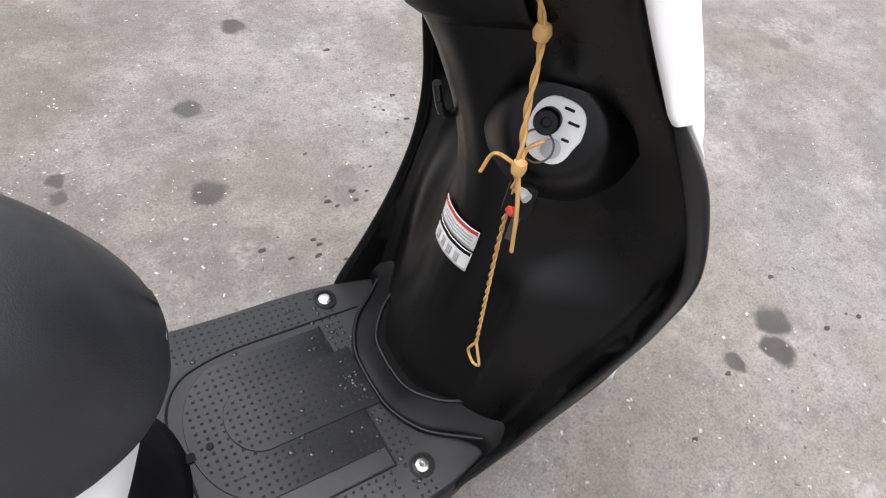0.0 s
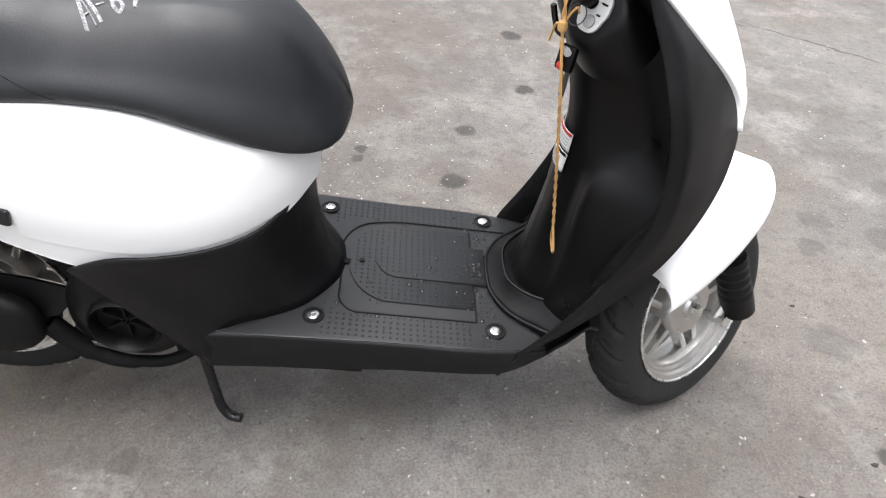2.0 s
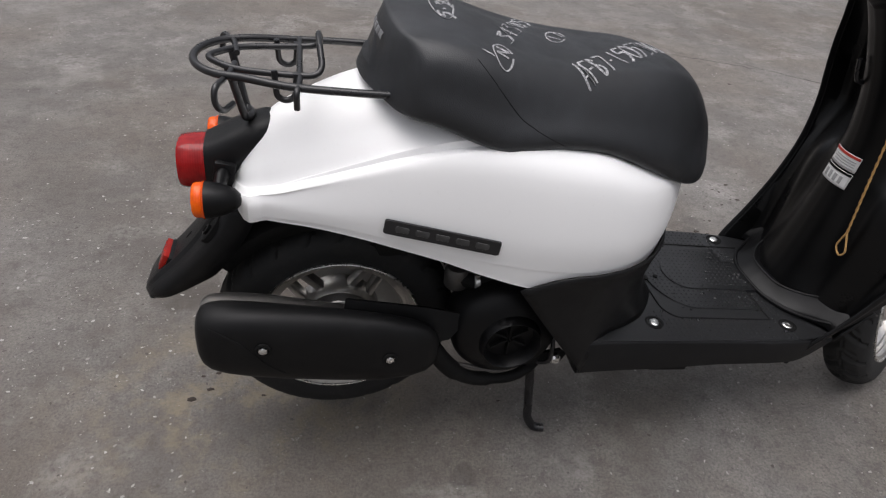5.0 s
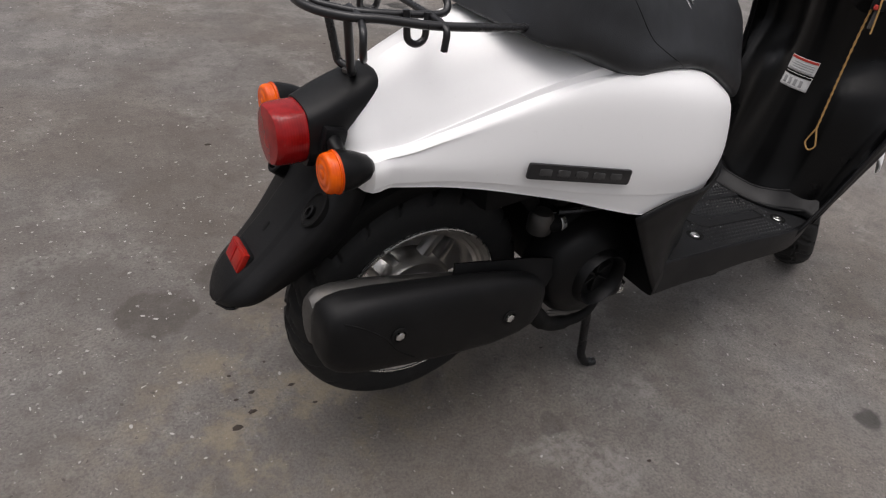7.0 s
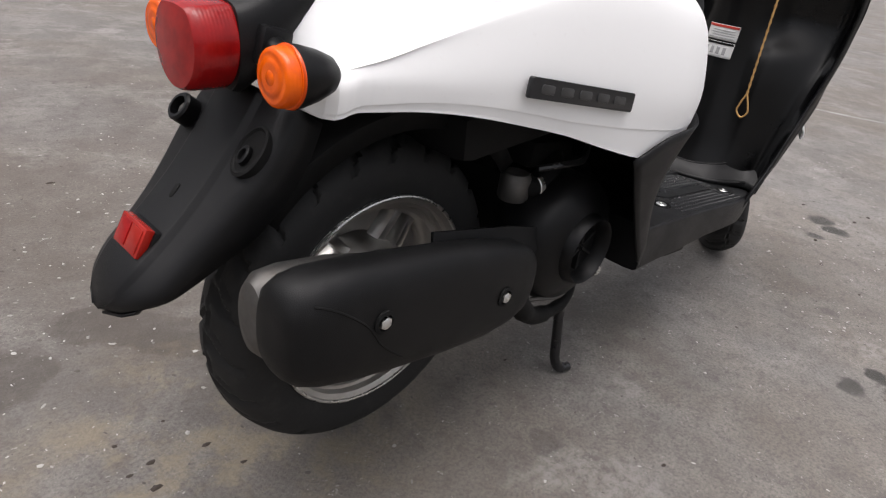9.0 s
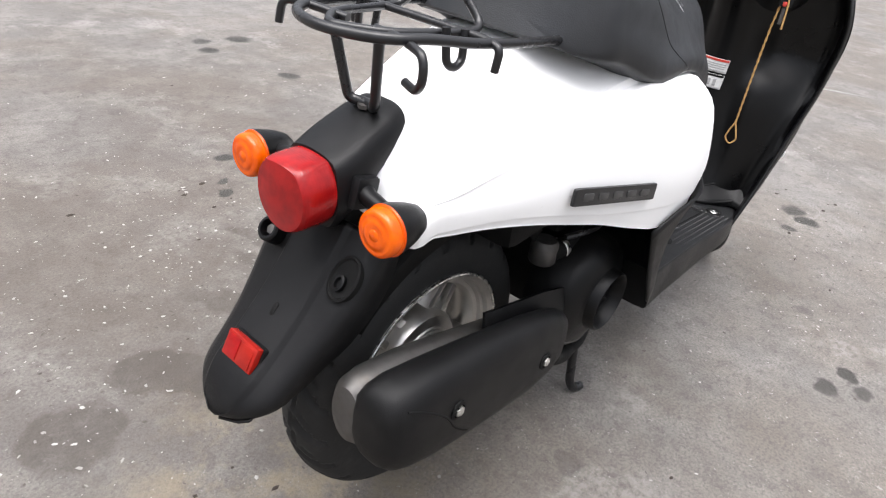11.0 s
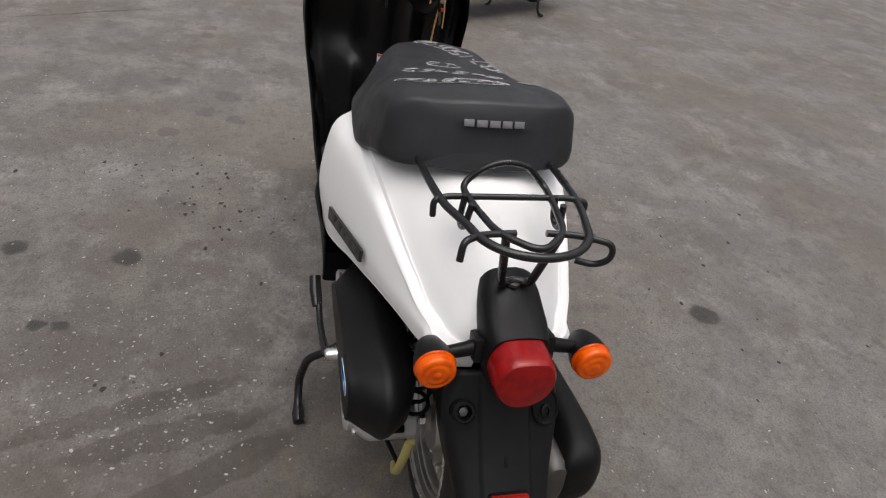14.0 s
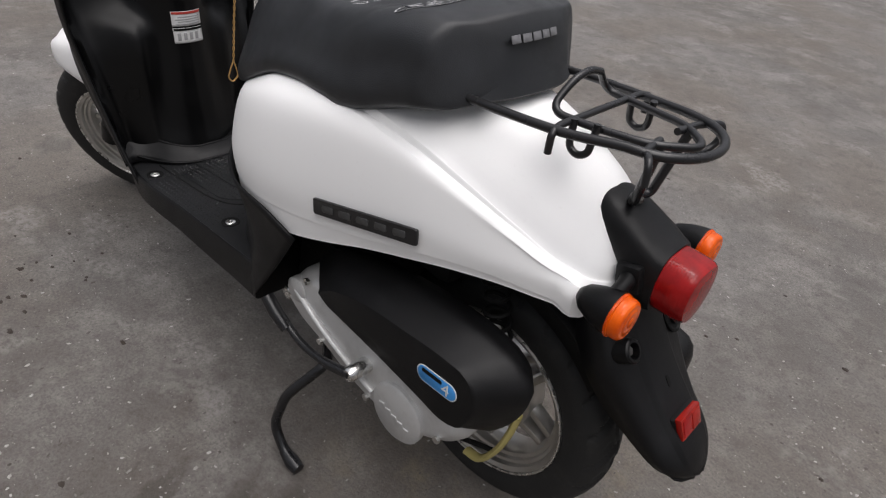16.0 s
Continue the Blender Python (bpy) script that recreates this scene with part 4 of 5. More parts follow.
def front_fender():
    xs = [1.012, 1.03, 1.06, 1.10, 1.18, 1.26, 1.32, 1.36]
    top = [0.366, 0.388, 0.422, 0.455, 0.49, 0.485, 0.465, 0.432]
    low = [0.312, 0.318, 0.329, 0.344, 0.370, 0.394, 0.412, 0.424]
    wide = [0.118, 0.121, 0.124, 0.126, 0.118, 0.098, 0.066, 0.02]
    rows = []
    for x in np.linspace(xs[0], xs[-1], 26):
        t, l, w = (float(curve(xs, v, x)[0]) for v in (top, low, wide))
        pts = [(w - 0.006, l), (w, l + 0.006), (0.98 * w, l + 0.5 * (t - l)), (0.8 * w, l + 0.85 * (t - l)), (0.4 * w, t - 0.004), (0, t)]
        half = smooth_line(pts, 18)
        rows.append([(x, -y, z) for y, z in half] + [(x, y, z) for y, z in half[-2::-1]])
    return loft(rows, closed=False)


# what turns with the handlebar is set a little to the left
STEER = Matrix.Translation((1.222, 0, 0.207)) @ Matrix.Rotation(radians(36.5), 4, Vector((-0.454, 0, 0.891))) @ Matrix.Translation((-1.222, 0, -0.207))
fender = part("front_fender", front_fender(), WHITE, scooter, "white front fender over the wheel")
fender.modifiers.new("thick", "SOLIDIFY").thickness = 0.004
fender.matrix_basis = STEER


def wheel(middle, mirror=1):
    """A ten-inch wheel: tyre, cast rim with five spokes, hub drum."""
    hubbed = new("wheel")
    hubbed.parent = scooter
    r, w = 0.207, 0.042
    outline = smooth_line([(0.139, -0.037), (0.144, -0.0405), (0.156, -0.0435), (0.173, -0.0440), (0.188, -0.0395), (0.199, -0.029), (0.2052, -0.013), (0.207, 0.0), (0.2052, 0.013), (0.199, 0.029), (0.188, 0.0395), (0.173, 0.0440), (0.156, 0.0435), (0.144, 0.0405), (0.139, 0.037)], 46)
    rings = []
    for k in range(308):
        a = 2 * math.pi * k / 308
        ring = []
        for rad, y in outline:
            side, far = (1 if y > 0 else -1), abs(y)
            turn = (a * 22 / (2 * math.pi) + 0.25 * side + 14 * far) % 1.0
            cut = 0.0
            if 0.006 < far < 0.040 and turn < (0.20 if far < 0.03 else 0.13):
                cut = 0.0048
            if abs(y - 0.004 * math.sin(22 * a)) < 0.0018:
                cut = 0.004
            if 0.014 < far < 0.026 and 0.5 < (turn + 5 * far) % 1.0 < 0.6:
                cut = 0.0035
            ring.append(((rad - cut) * math.sin(a), y, (rad - cut) * math.cos(a)))
        rings.append(ring)
    tyre = part("tyre", loft(rings + rings[:1], closed=False), RUBBER, hubbed, "black rubber tyre with grooved tread")
    rim_profile = [(0.133, -0.0385), (0.139, -0.0415), (0.1425, -0.0425), (0.1435, -0.040), (0.141, -0.036), (0.133, -0.033), (0.128, -0.028), (0.122, -0.014), (0.120, 0.0), (0.122, 0.014), (0.128, 0.028), (0.133, 0.033), (0.141, 0.036), (0.1435, 0.040), (0.1425, 0.0425), (0.139, 0.0415), (0.133, 0.0385), (0.131, 0.031), (0.1265, 0.030), (0.125, 0.024), (0.119, 0.0225), (0.114, 0.012), (0.113, 0.0), (0.114, -0.012), (0.119, -0.0225), (0.125, -0.024), (0.1265, -0.030), (0.131, -0.031), (0.133, -0.0385)]
    rim = part("rim", lathe(rim_profile, (0, 0, 0), "Y", 72, caps=False), ALLOY, hubbed, "silver cast alloy rim")
    for y in (-0.0425, 0.0425):
        part("rim_lip", tube([(0.1418 * math.sin(a), y, 0.1418 * math.cos(a)) for a in np.linspace(0, 2 * math.pi, 96, endpoint=False)], 0.0024, 8, ring=True), CHROME, rim, "bright rim edge")
    for k in range(5):
        bm = bmesh.new()
        for off in (-0.017, 0.017):
            m = pose(0, 0, 0, 0, 72 * k + 12, 0) @ Matrix.Translation((off, 0, 0.083)) @ pose(0, 0, 0, 0, -off * 500 * 0.6, 0)
            block((0.013, 0.024, 0.074), m, 0.004, bm)
        part("spoke", bm, ALLOY, rim)
    part("hub", lathe([(0.0, -0.04), (0.02, -0.04), (0.024, -0.034), (0.052, -0.031), (0.056, -0.026), (0.056, 0.026), (0.052, 0.032), (0.024, 0.034), (0.02, 0.04), (0.0, 0.04)], (0, 0, 0), "Y", 40), ALLOY, rim)
    part("axle_nut", lathe([(0.0, -0.052), (0.009, -0.052), (0.011, -0.05), (0.011, 0.05), (0.009, 0.052), (0.0, 0.052)], (0, 0, 0), "Y", 6), CHROME, rim)
    hubbed.matrix_basis = middle
    return hubbed


front_wheel = wheel(STEER @ pose(1.221, 0.018, 0.2065, 0, 0, 0))
tagged(front_wheel, "front wheel with silver cast rim")
rear_wheel = wheel(pose(0.042, 0, 0.233, 0, 20, 0))
tagged(rear_wheel, "rear wheel with silver cast rim")
drum = part("brake_drum", lathe([(0.0, -0.036), (0.030, -0.036), (0.034, -0.033), (0.046, -0.034), (0.049, -0.030), (0.068, -0.026), (0.073, -0.018), (0.073, 0.020), (0.0, 0.022)], (0.042, 0, 0.233), "Y", 48), ALLOY, scooter, "dull cast brake drum in the rear wheel")
part("drum_ring", tube([(0.042 + 0.0475 * math.sin(a), -0.0345, 0.233 + 0.0475 * math.cos(a)) for a in np.linspace(0, 2 * math.pi, 48, endpoint=False)], 0.002, 8, ring=True), CHROME, drum)

for side in (-1, 1):
    leg = part("fork_leg", tube([(1.165, side * 0.078, 0.44), (1.205, side * 0.078, 0.36), (1.228, side * 0.078, 0.315)], 0.017, 18), SOOT, scooter)
    leg.matrix_basis = STEER
    boot, radii = [], []
    for k in range(29):
        s = k / 28
        boot.append((1.205 + 0.053 * s, side * 0.08, 0.335 - 0.118 * s))
        radii.append((0.027 if s < 0.55 else 0.028) - (0.0022 if k % 4 < 2 and s < 0.6 else 0) - (0.006 if k == 28 else 0))
    part("fork_boot", tube(boot, radii, 20), BLACK, leg, "ribbed black rubber fork boot")
    part("axle_arm", tube([(1.240, side * 0.066, 0.236), (1.222, side * 0.062, 0.207)], 0.011, 12), ALLOY, leg)
    part("axle_end", lathe([(0.0, -0.02), (0.009, -0.02), (0.009, 0.02), (0.0, 0.02)], (1.222, side * 0.062, 0.207), "Y", 12), CHROME, leg)
stem = part("steering_stem", tube([(1.11, 0, 0.44), (1.03, 0, 0.6), (0.92, 0, 0.82)], 0.026, 16), SOOT, scooter)
bridge = part("fork_bridge", block((0.06, 0.18, 0.04), pose(1.15, 0, 0.44), 0.01), SOOT, scooter)
bridge.matrix_basis = STEER


# dark liner between the wheel and the bodywork
def wheel_liner(cx, cz, r, half, a0, a1):
    rows = []
    for a in np.linspace(radians(a0), radians(a1), 20):
        c, s = math.cos(a), math.sin(a)
        rows.append([(cx + (r - d) * c, y, cz + (r - d) * s) for y, d in ((-half, 0.03), (-half, 0.008), (-half + 0.012, 0), (half - 0.012, 0), (half, 0.008), (half, 0.03))])
    return loft(rows, closed=False)


liner = part("wheel_liner", wheel_liner(0.043, 0.245, 0.25, 0.068, 40, 140), SOOT, scooter)
liner.modifiers.new("thick", "SOLIDIFY").thickness = 0.003

# ---- tail ----


def tail_cover():
    rings = []
    stations = [(-0.040, 0.018, 0.611, 0.598), (-0.046, 0.030, 0.621, 0.592), (-0.058, 0.037, 0.623, 0.582), (-0.080, 0.0405, 0.616, 0.562), (-0.10, 0.042, 0.607, 0.543), (-0.12, 0.0435, 0.597, 0.522), (-0.138, 0.041, 0.588, 0.508), (-0.146, 0.039, 0.585, 0.510)]
    for x, w, t, l in stations:
        half = smooth_line([(0, l), (0.7 * w, l), (w, l + 0.25 * (t - l)), (w, l + 0.6 * (t - l)), (0.8 * w, t - 0.006), (0.4 * w, t - 0.001), (0, t)], 18)
        rings.append(mirrored([tuple(q) for q in half], x))
    return loft(rings)


tail = part("tail_cover", tail_cover(), GUARD, scooter, "matt black tail piece holding the lamps")
part("rack_bolt", lathe([(0.008, 0.0), (0.008, 0.004), (0.0, 0.005)], (-0.081, 0, 0.6155), "Z", 6), CAN, tail)


def tail_lamp():
    rings = []
    for x, s in ((-0.140, 0.95), (-0.142, 1.0), (-0.160, 1.0), (-0.174, 0.985), (-0.1815, 0.955), (-0.1845, 0.90), (-0.1862, 0.6), (-0.187, 0.15)):
        pts = []
        for k in range(48):
            a = 2 * math.pi * k / 48
            y, z = math.sin(a), math.cos(a)
            if z > 0.80:
                z = 0.80 + 0.3 * (z - 0.80)
            pts.append((x, s * 0.0392 * y, 0.5475 + s * 0.0412 * z - 0.05 * (-0.138 - x)))
        rings.append(pts)
    return loft(rings)


lamp = part("tail_lamp", tail_lamp(), RED, tail, "deep red round tail lamp lens")

for side in (-1, 1):
    part("stalk_lug", block((0.030, 0.016, 0.034), pose(-0.119, side * 0.045, 0.550, 0, 12, 0), 0.005), GUARD, tail)
    stalk = part("indicator_stalk", tube([(-0.118, side * 0.038, 0.553), (-0.122, side * 0.060, 0.549), (-0.123, side * 0.086, 0.545)], [0.012, 0.0095, 0.0085], 14), BLACK, tail)
    c = Vector((-0.140, side * 0.1022, 0.540))
    shell = part("indicator", lathe([(0.0, 0.048), (0.008, 0.0465), (0.0155, 0.039), (0.0215, 0.024), (0.0253, 0.008), (0.0258, 0.0), (0.0, 0.0)], c, "X", 28), BLACK, tail, "black bullet housing of an indicator")
    bulb = part("indicator_lens", lathe([(0.0253, 0.001), (0.0256, -0.003), (0.0244, -0.0035), (0.0244, -0.010), (0.0232, -0.0138), (0.0210, -0.0155), (0.0192, -0.0158), (0.0186, -0.0157), (0.0150, -0.0159), (0.0144, -0.0165), (0.0105, -0.0169), (0.0100, -0.0168), (0.006, -0.0168), (0.0054, -0.0174), (0.0, -0.0178)], c, "X", 32), AMBER, shell, "ribbed amber lens")
    part("lens_rim", lathe([(0.0258, 0.0005), (0.0264, -0.0008), (0.0258, -0.0024), (0.0250, -0.0024)], c, "X", 32, caps=False), AMBER_DEEP, bulb)


# rear mudguard tongue with flanges
def mudguard():
    line = [(-0.118, 0.508), (-0.134, 0.481), (-0.150, 0.456), (-0.181, 0.414), (-0.211, 0.381), (-0.239, 0.354), (-0.258, 0.333), (-0.269, 0.314)]
    wide = [0.070, 0.078, 0.079, 0.073, 0.066, 0.061, 0.058, 0.056]
    rows = []
    spine = smooth_line(line, 30)
    n = len(spine)
    for i, (x, z) in enumerate(spine):
        t = i / (n - 1)
        w = float(curve(np.linspace(0, 1, 8), wide, t)[0]) * math.sqrt(max(0.02, 1 - (max(0, t - 0.78) / 0.222) ** 2))
        a, b = spine[max(i - 1, 0)], spine[min(i + 1, n - 1)]
        d = (b - a) / np.linalg.norm(b - a)
        out = np.array([d[1], -d[0]])
        if out[0] > 0:
            out = -out
        ridge = 0.006 * min(1, (1 - t) * 5)
        flange = 0.045 * min(1.0, 0.35 + 1.2 * (1 - t)) if t < 0.97 else 0.015
        k = min(1.0, w / 0.06)
        sec = [(0, ridge), (0.029 * k, ridge), (0.032 * k, ridge - 0.001), (0.035 * k, 0.001), (0.037 * k, 0.0), (w - 0.014 * k, -0.002), (w - 0.004 * k, -0.007), (w, -0.014), (w, -max(flange * k * k, 0.0145 - 0.012 * (1 - k)))]
        row = [(x + out[0] * h, -y, z + out[1] * h) for y, h in sec[::-1]] + [(x + out[0] * h, y, z + out[1] * h) for y, h in sec[1:]]
        rows.append(row)
    return loft(rows, closed=False)


guard = part("rear_mudguard", mudguard(), GUARD, scooter, "long black plastic rear mudguard")
guard.modifiers.new("thick", "SOLIDIFY").thickness = 0.003
guard_out = Vector((-0.80, 0, 0.60))
m = facing((-0.1465, -0.057, 0.463), guard_out, (0, 1, 0))
recess = part("plate_recess", lathe([(0.023, -0.010), (0.0235, 0.002), (0.021, 0.0035), (0.019, 0.0005), (0.0, 0.0)], (0, 0, 0), "Z", 28), SOOT, guard, "dark oval recess for the number plate bolt")
recess.matrix_basis = m @ Matrix.Diagonal((0.78, 1.1, 0.7, 1))
part("recess_rim", lathe([(0.0085, 0.0), (0.0085, 0.006), (0.0055, 0.007), (0.0045, 0.002), (0.0, 0.002)], (0, 0, 0), "Z", 18), BLACK, recess).matrix_basis = pose(0.001, 0.005, 0.001)
m = facing((-0.1445, 0.058, 0.464), guard_out, (0, 1, 0))
mount = part("plate_mount", lathe([(0.015, -0.012), (0.015, 0.014), (0.013, 0.016), (0.010, 0.016), (0.009, 0.002), (0.0, 0.002)], (0, 0, 0), "Z", 26), BLACK, guard)
mount.matrix_basis = m
part("mount_nut", lathe([(0.006, 0.002), (0.006, 0.010), (0.0, 0.011)], (0, 0, 0), "Z", 6), CAN, mount)
m = facing((-0.1885, 0, 0.411), guard_out, (0, 1, 0))
part("plate_slot", slab(rounded(0.006, 0.016, 0.003), 0.003, m, 0.0005), SOOT, guard)
refl_m = facing((-0.2235, 0, 0.372), (-0.9, 0, 0.42), (0, 1, 0))
holder = part("reflector_holder", block((0.056, 0.040, 0.034), refl_m @ pose(0, 0.004, -0.012), 0.006), BLACK, guard)
reflector = part("reflector", block((0.049, 0.029, 0.009), refl_m @ pose(0, -0.001, 0.0075), 0.002), REFLEX, holder, "rectangular red reflector")
for side in (-1, 1):
    part("reflector_facet", block((0.019, 0.023, 0.002), refl_m @ pose(side * 0.0112, -0.001, 0.0120), 0.0009), RED if side > 0 else REFLEX, reflector)

# ---- luggage rack ----
rack = new("luggage_rack")
rack.parent = scooter
tagged(rack, "black tubular steel luggage rack")
R = 0.0053


def on_rack(points):
    """The rack's own places, set on the tail."""
    return [(p[0] - 0.009, 0.955 * p[1], p[2] + 0.009) for p in points]


rail = [(0.170, -0.101, 0.680), (0.125, -0.101, 0.682), (0.06, -0.100, 0.685), (-0.02, -0.092, 0.689)] + [(-0.072 - 0.066 * math.sin(a), -0.076 * math.cos(a), 0.694) for a in np.linspace(0.12, math.pi - 0.12, 14)] + [(-0.02, 0.092, 0.689), (0.06, 0.100, 0.685), (0.125, 0.101, 0.682), (0.170, 0.101, 0.680)]
part("outer_rail", tube(on_rack(smooth_line(rail, 70)), R, 12), GLOSS, rack)
loop = fillet([(0.027, -0.028, 0.720), (0.031, -0.061, 0.690), (-0.02, -0.056, 0.690), (-0.085, -0.044, 0.692), (-0.126, 0, 0.693), (-0.085, 0.044, 0.692), (-0.02, 0.056, 0.690), (0.031, 0.061, 0.690), (0.027, 0.028, 0.720), (0.026, 0.0, 0.727), (0.027, -0.027, 0.7205)], 0.022, 6)
part("inner_loop", tube(on_rack(loop[:-1]), 0.0045, 12, ring=True), GLOSS, rack)
part("cross_bar", tube(on_rack(fillet([(-0.004, -0.1075, 0.664), (-0.004, -0.110, 0.687), (0.0, -0.085, 0.690), (0.0, 0.085, 0.690), (-0.004, 0.104, 0.687), (-0.003, 0.102, 0.664)], 0.008)), 0.0043, 10), GLOSS, rack)
part("cross_bar", tube(on_rack(fillet([(-0.086, -0.067, 0.654), (-0.096, -0.092, 0.653), (-0.104, -0.106, 0.668), (-0.103, -0.102, 0.689), (-0.088, -0.06, 0.691), (-0.084, -0.02, 0.691)], 0.012)), 0.0043, 10), GLOSS, rack)
part("cross_bar", tube(on_rack(fillet([(-0.084, 0.02, 0.691), (-0.090, 0.065, 0.693), (-0.108, 0.092, 0.696), (-0.111, 0.094, 0.672)], 0.01)), 0.0043, 10), GLOSS, rack)
for side in (-1, 1):
    part("strap_loop", tube(on_rack(fillet([(-0.004, side * 0.063, 0.694), (-0.006, side * 0.066, 0.664), (-0.018, side * 0.067, 0.658), (-0.030, side * 0.066, 0.664), (-0.032, side * 0.062, 0.698)], 0.012)), 0.0043, 10), GLOSS, rack)
part("support", tube(fillet([(-0.101, -0.033, 0.700), (-0.086, -0.019, 0.621), (-0.078, -0.006, 0.6195), (-0.078, 0.006, 0.6195), (-0.086, 0.019, 0.621), (-0.101, 0.033, 0.700)], 0.012), 0.0055, 12), GLOSS, rack)

# ---- engine, exhaust, drive ----
engine = new("engine")
engine.parent = scooter
part("crankcase", block((0.15, 0.2, 0.15), pose(0.35, 0.01, 0.30, 0, -8, 0), 0.03), SOOT, engine)
part("cylinder", block((0.12, 0.14, 0.1), pose(0.4, 0, 0.26, 0, 10, 0), 0.02), SOOT, engine)
part("under_tray", block((0.30, 0.20, 0.06), pose(0.24, 0.0, 0.468, 0, -6, 0), 0.02), SOOT, engine)
part("fan_shroud", lathe([(0.0, 0.05), (0.092, 0.05), (0.096, 0.03), (0.094, -0.01), (0.084, -0.026), (0.062, -0.034), (0.053, -0.038), (0.0495, -0.052), (0.048, -0.054), (0.046, -0.052), (0.043, -0.030), (0.0, -0.026)], (0.316, -0.112, 0.288), "Y", 40), BLACK, engine, "black cooling fan shroud with an open intake ring")
for k in range(6):
    part("fan_blade", block((0.004, 0.012, 0.03), Matrix.Translation((0.316, -0.143, 0.288)) @ pose(0, 0, 0, 0, 60 * k, 0) @ pose(0, 0, 0.02), 0.001), SOOT, engine)
bm = block((0.10, 0.05, 0.04), pose(0.31, -0.05, 0.40, 0, 6, 0), 0.012)
part("carburettor", bm, SOOT, engine)
part("carburettor_bowl", lathe([(0.0, -0.022), (0.018, -0.022), (0.021, -0.018), (0.021, 0.010), (0.017, 0.016), (0.0, 0.016)], (0.232, -0.075, 0.372), "Z", 20), CAN, engine, "dull grey carburettor bowl")
part("hose_clamp", lathe([(0.0165, -0.005), (0.0178, -0.004), (0.0178, 0.004), (0.0165, 0.005)], (0.262, -0.085, 0.366), "X", 20, caps=False), CHROME, engine, "bright hose clamp")
part("intake_hose", tube(smooth_line([(0.235, -0.08, 0.372), (0.265, -0.086, 0.366), (0.30, -0.08, 0.385), (0.34, -0.05, 0.40)], 18), 0.0155, 14), SOOT, engine)
part("fuel_hose", tube(smooth_line([(0.24, -0.10, 0.40), (0.28, -0.115, 0.405), (0.33, -0.11, 0.402), (0.37, -0.09, 0.41)], 18), 0.0045, 8), GLOSS, engine)
part("plug_lead", tube(smooth_line([(0.40, -0.10, 0.30), (0.405, -0.13, 0.25), (0.40, -0.135, 0.215), (0.385, -0.12, 0.20)], 18), 0.004, 8), GLOSS, engine)
for x, z in ((0.250, 0.345), (0.385, 0.345), (0.387, 0.235), (0.252, 0.232)):
    part("shroud_bolt", lathe([(0.006, 0.002), (0.006, -0.004), (0.0, -0.005)], (x, -0.119, z), "Y", 6), CHROME, engine)
part("stand_bracket", slab([(-0.035, -0.012), (0.03, -0.016), (0.042, 0.0), (0.03, 0.014), (-0.035, 0.012)], 0.006, facing((0.398, -0.118, 0.212), (0, -1, 0.1), (1, 0, 0.1)), 0.002), SOOT, engine)
part("stand_bolt", lathe([(0.011, 0.0), (0.011, -0.006), (0.007, -0.010), (0.0, -0.010)], (0.416, -0.125, 0.214), "Y", 8), CHROME, engine, "bright pivot bolt")


def muffler_ring(x, cz, cy, hy, hz, power=2.4, turn=0.0, n=30):
    out = []
    for k in range(n):
        a = 2 * math.pi * k / n
        c, s = math.cos(a), math.sin(a)
        out.append((x + turn * c, cy + hy * math.copysign(abs(c) ** (2 / power), c), cz + hz * math.copysign(abs(s) ** (2 / power), s)))
    return out


muffler = new("muffler")
muffler.parent = scooter
tagged(muffler, "black heat-shielded muffler with two bolts")
shell = [(-0.173, 0.322, -0.134, 0.010, 0.020), (-0.1715, 0.322, -0.134, 0.023, 0.035), (-0.166, 0.322, -0.135, 0.031, 0.046), (-0.155, 0.321, -0.137, 0.035, 0.055), (-0.135, 0.319, -0.139, 0.037, 0.061), (-0.10, 0.315, -0.142, 0.036, 0.065), (-0.05, 0.308, -0.144, 0.034, 0.067), (0.03, 0.298, -0.147, 0.030, 0.068), (0.10, 0.290, -0.150, 0.027, 0.065), (0.15, 0.286, -0.151, 0.024, 0.056), (0.175, 0.284, -0.151, 0.020, 0.046), (0.19, 0.283, -0.150, 0.014, 0.033), (0.195, 0.283, -0.149, 0.008, 0.02)]
shield_cover = part("heat_shield", loft([muffler_ring(*q, power=2.7) for q in shell]), COVER, muffler, "matt black muffler heat shield")
inner = [(-0.172, 0.318, -0.098, 0.012, 0.020), (-0.169, 0.318, -0.097, 0.022, 0.037), (-0.158, 0.316, -0.096, 0.030, 0.047), (-0.135, 0.312, -0.095, 0.034, 0.052), (-0.08, 0.303, -0.094, 0.035, 0.054), (0.0, 0.288, -0.094, 0.035, 0.050), (0.14, 0.268, -0.10, 0.033, 0.042), (0.19, 0.262, -0.108, 0.02, 0.03)]
part("can", loft([muffler_ring(*q, power=2.0) for q in inner]), CAN, muffler, "dull grey steel muffler can")
groove = []
for t in np.linspace(0, 1, 16):
    x = -0.150 + 0.105 * t
    cz, hy, hz = (float(np.interp(x, [q[0] for q in shell[2:]], [q[n] for q in shell[2:]])) for n in (1, 3, 4))
    cy = float(np.interp(x, [q[0] for q in shell[2:]], [q[2] for q in shell[2:]]))
    a = radians(140 + 66 * t)
    c, q = math.cos(a), math.sin(a)
    groove.append((x, cy + hy * math.copysign(abs(c) ** (2 / 2.7), c), cz + hz * math.copysign(abs(q) ** (2 / 2.7), q)))
part("pressed_seam", tube(groove, 0.0013, 6), SOOT, shield_cover)
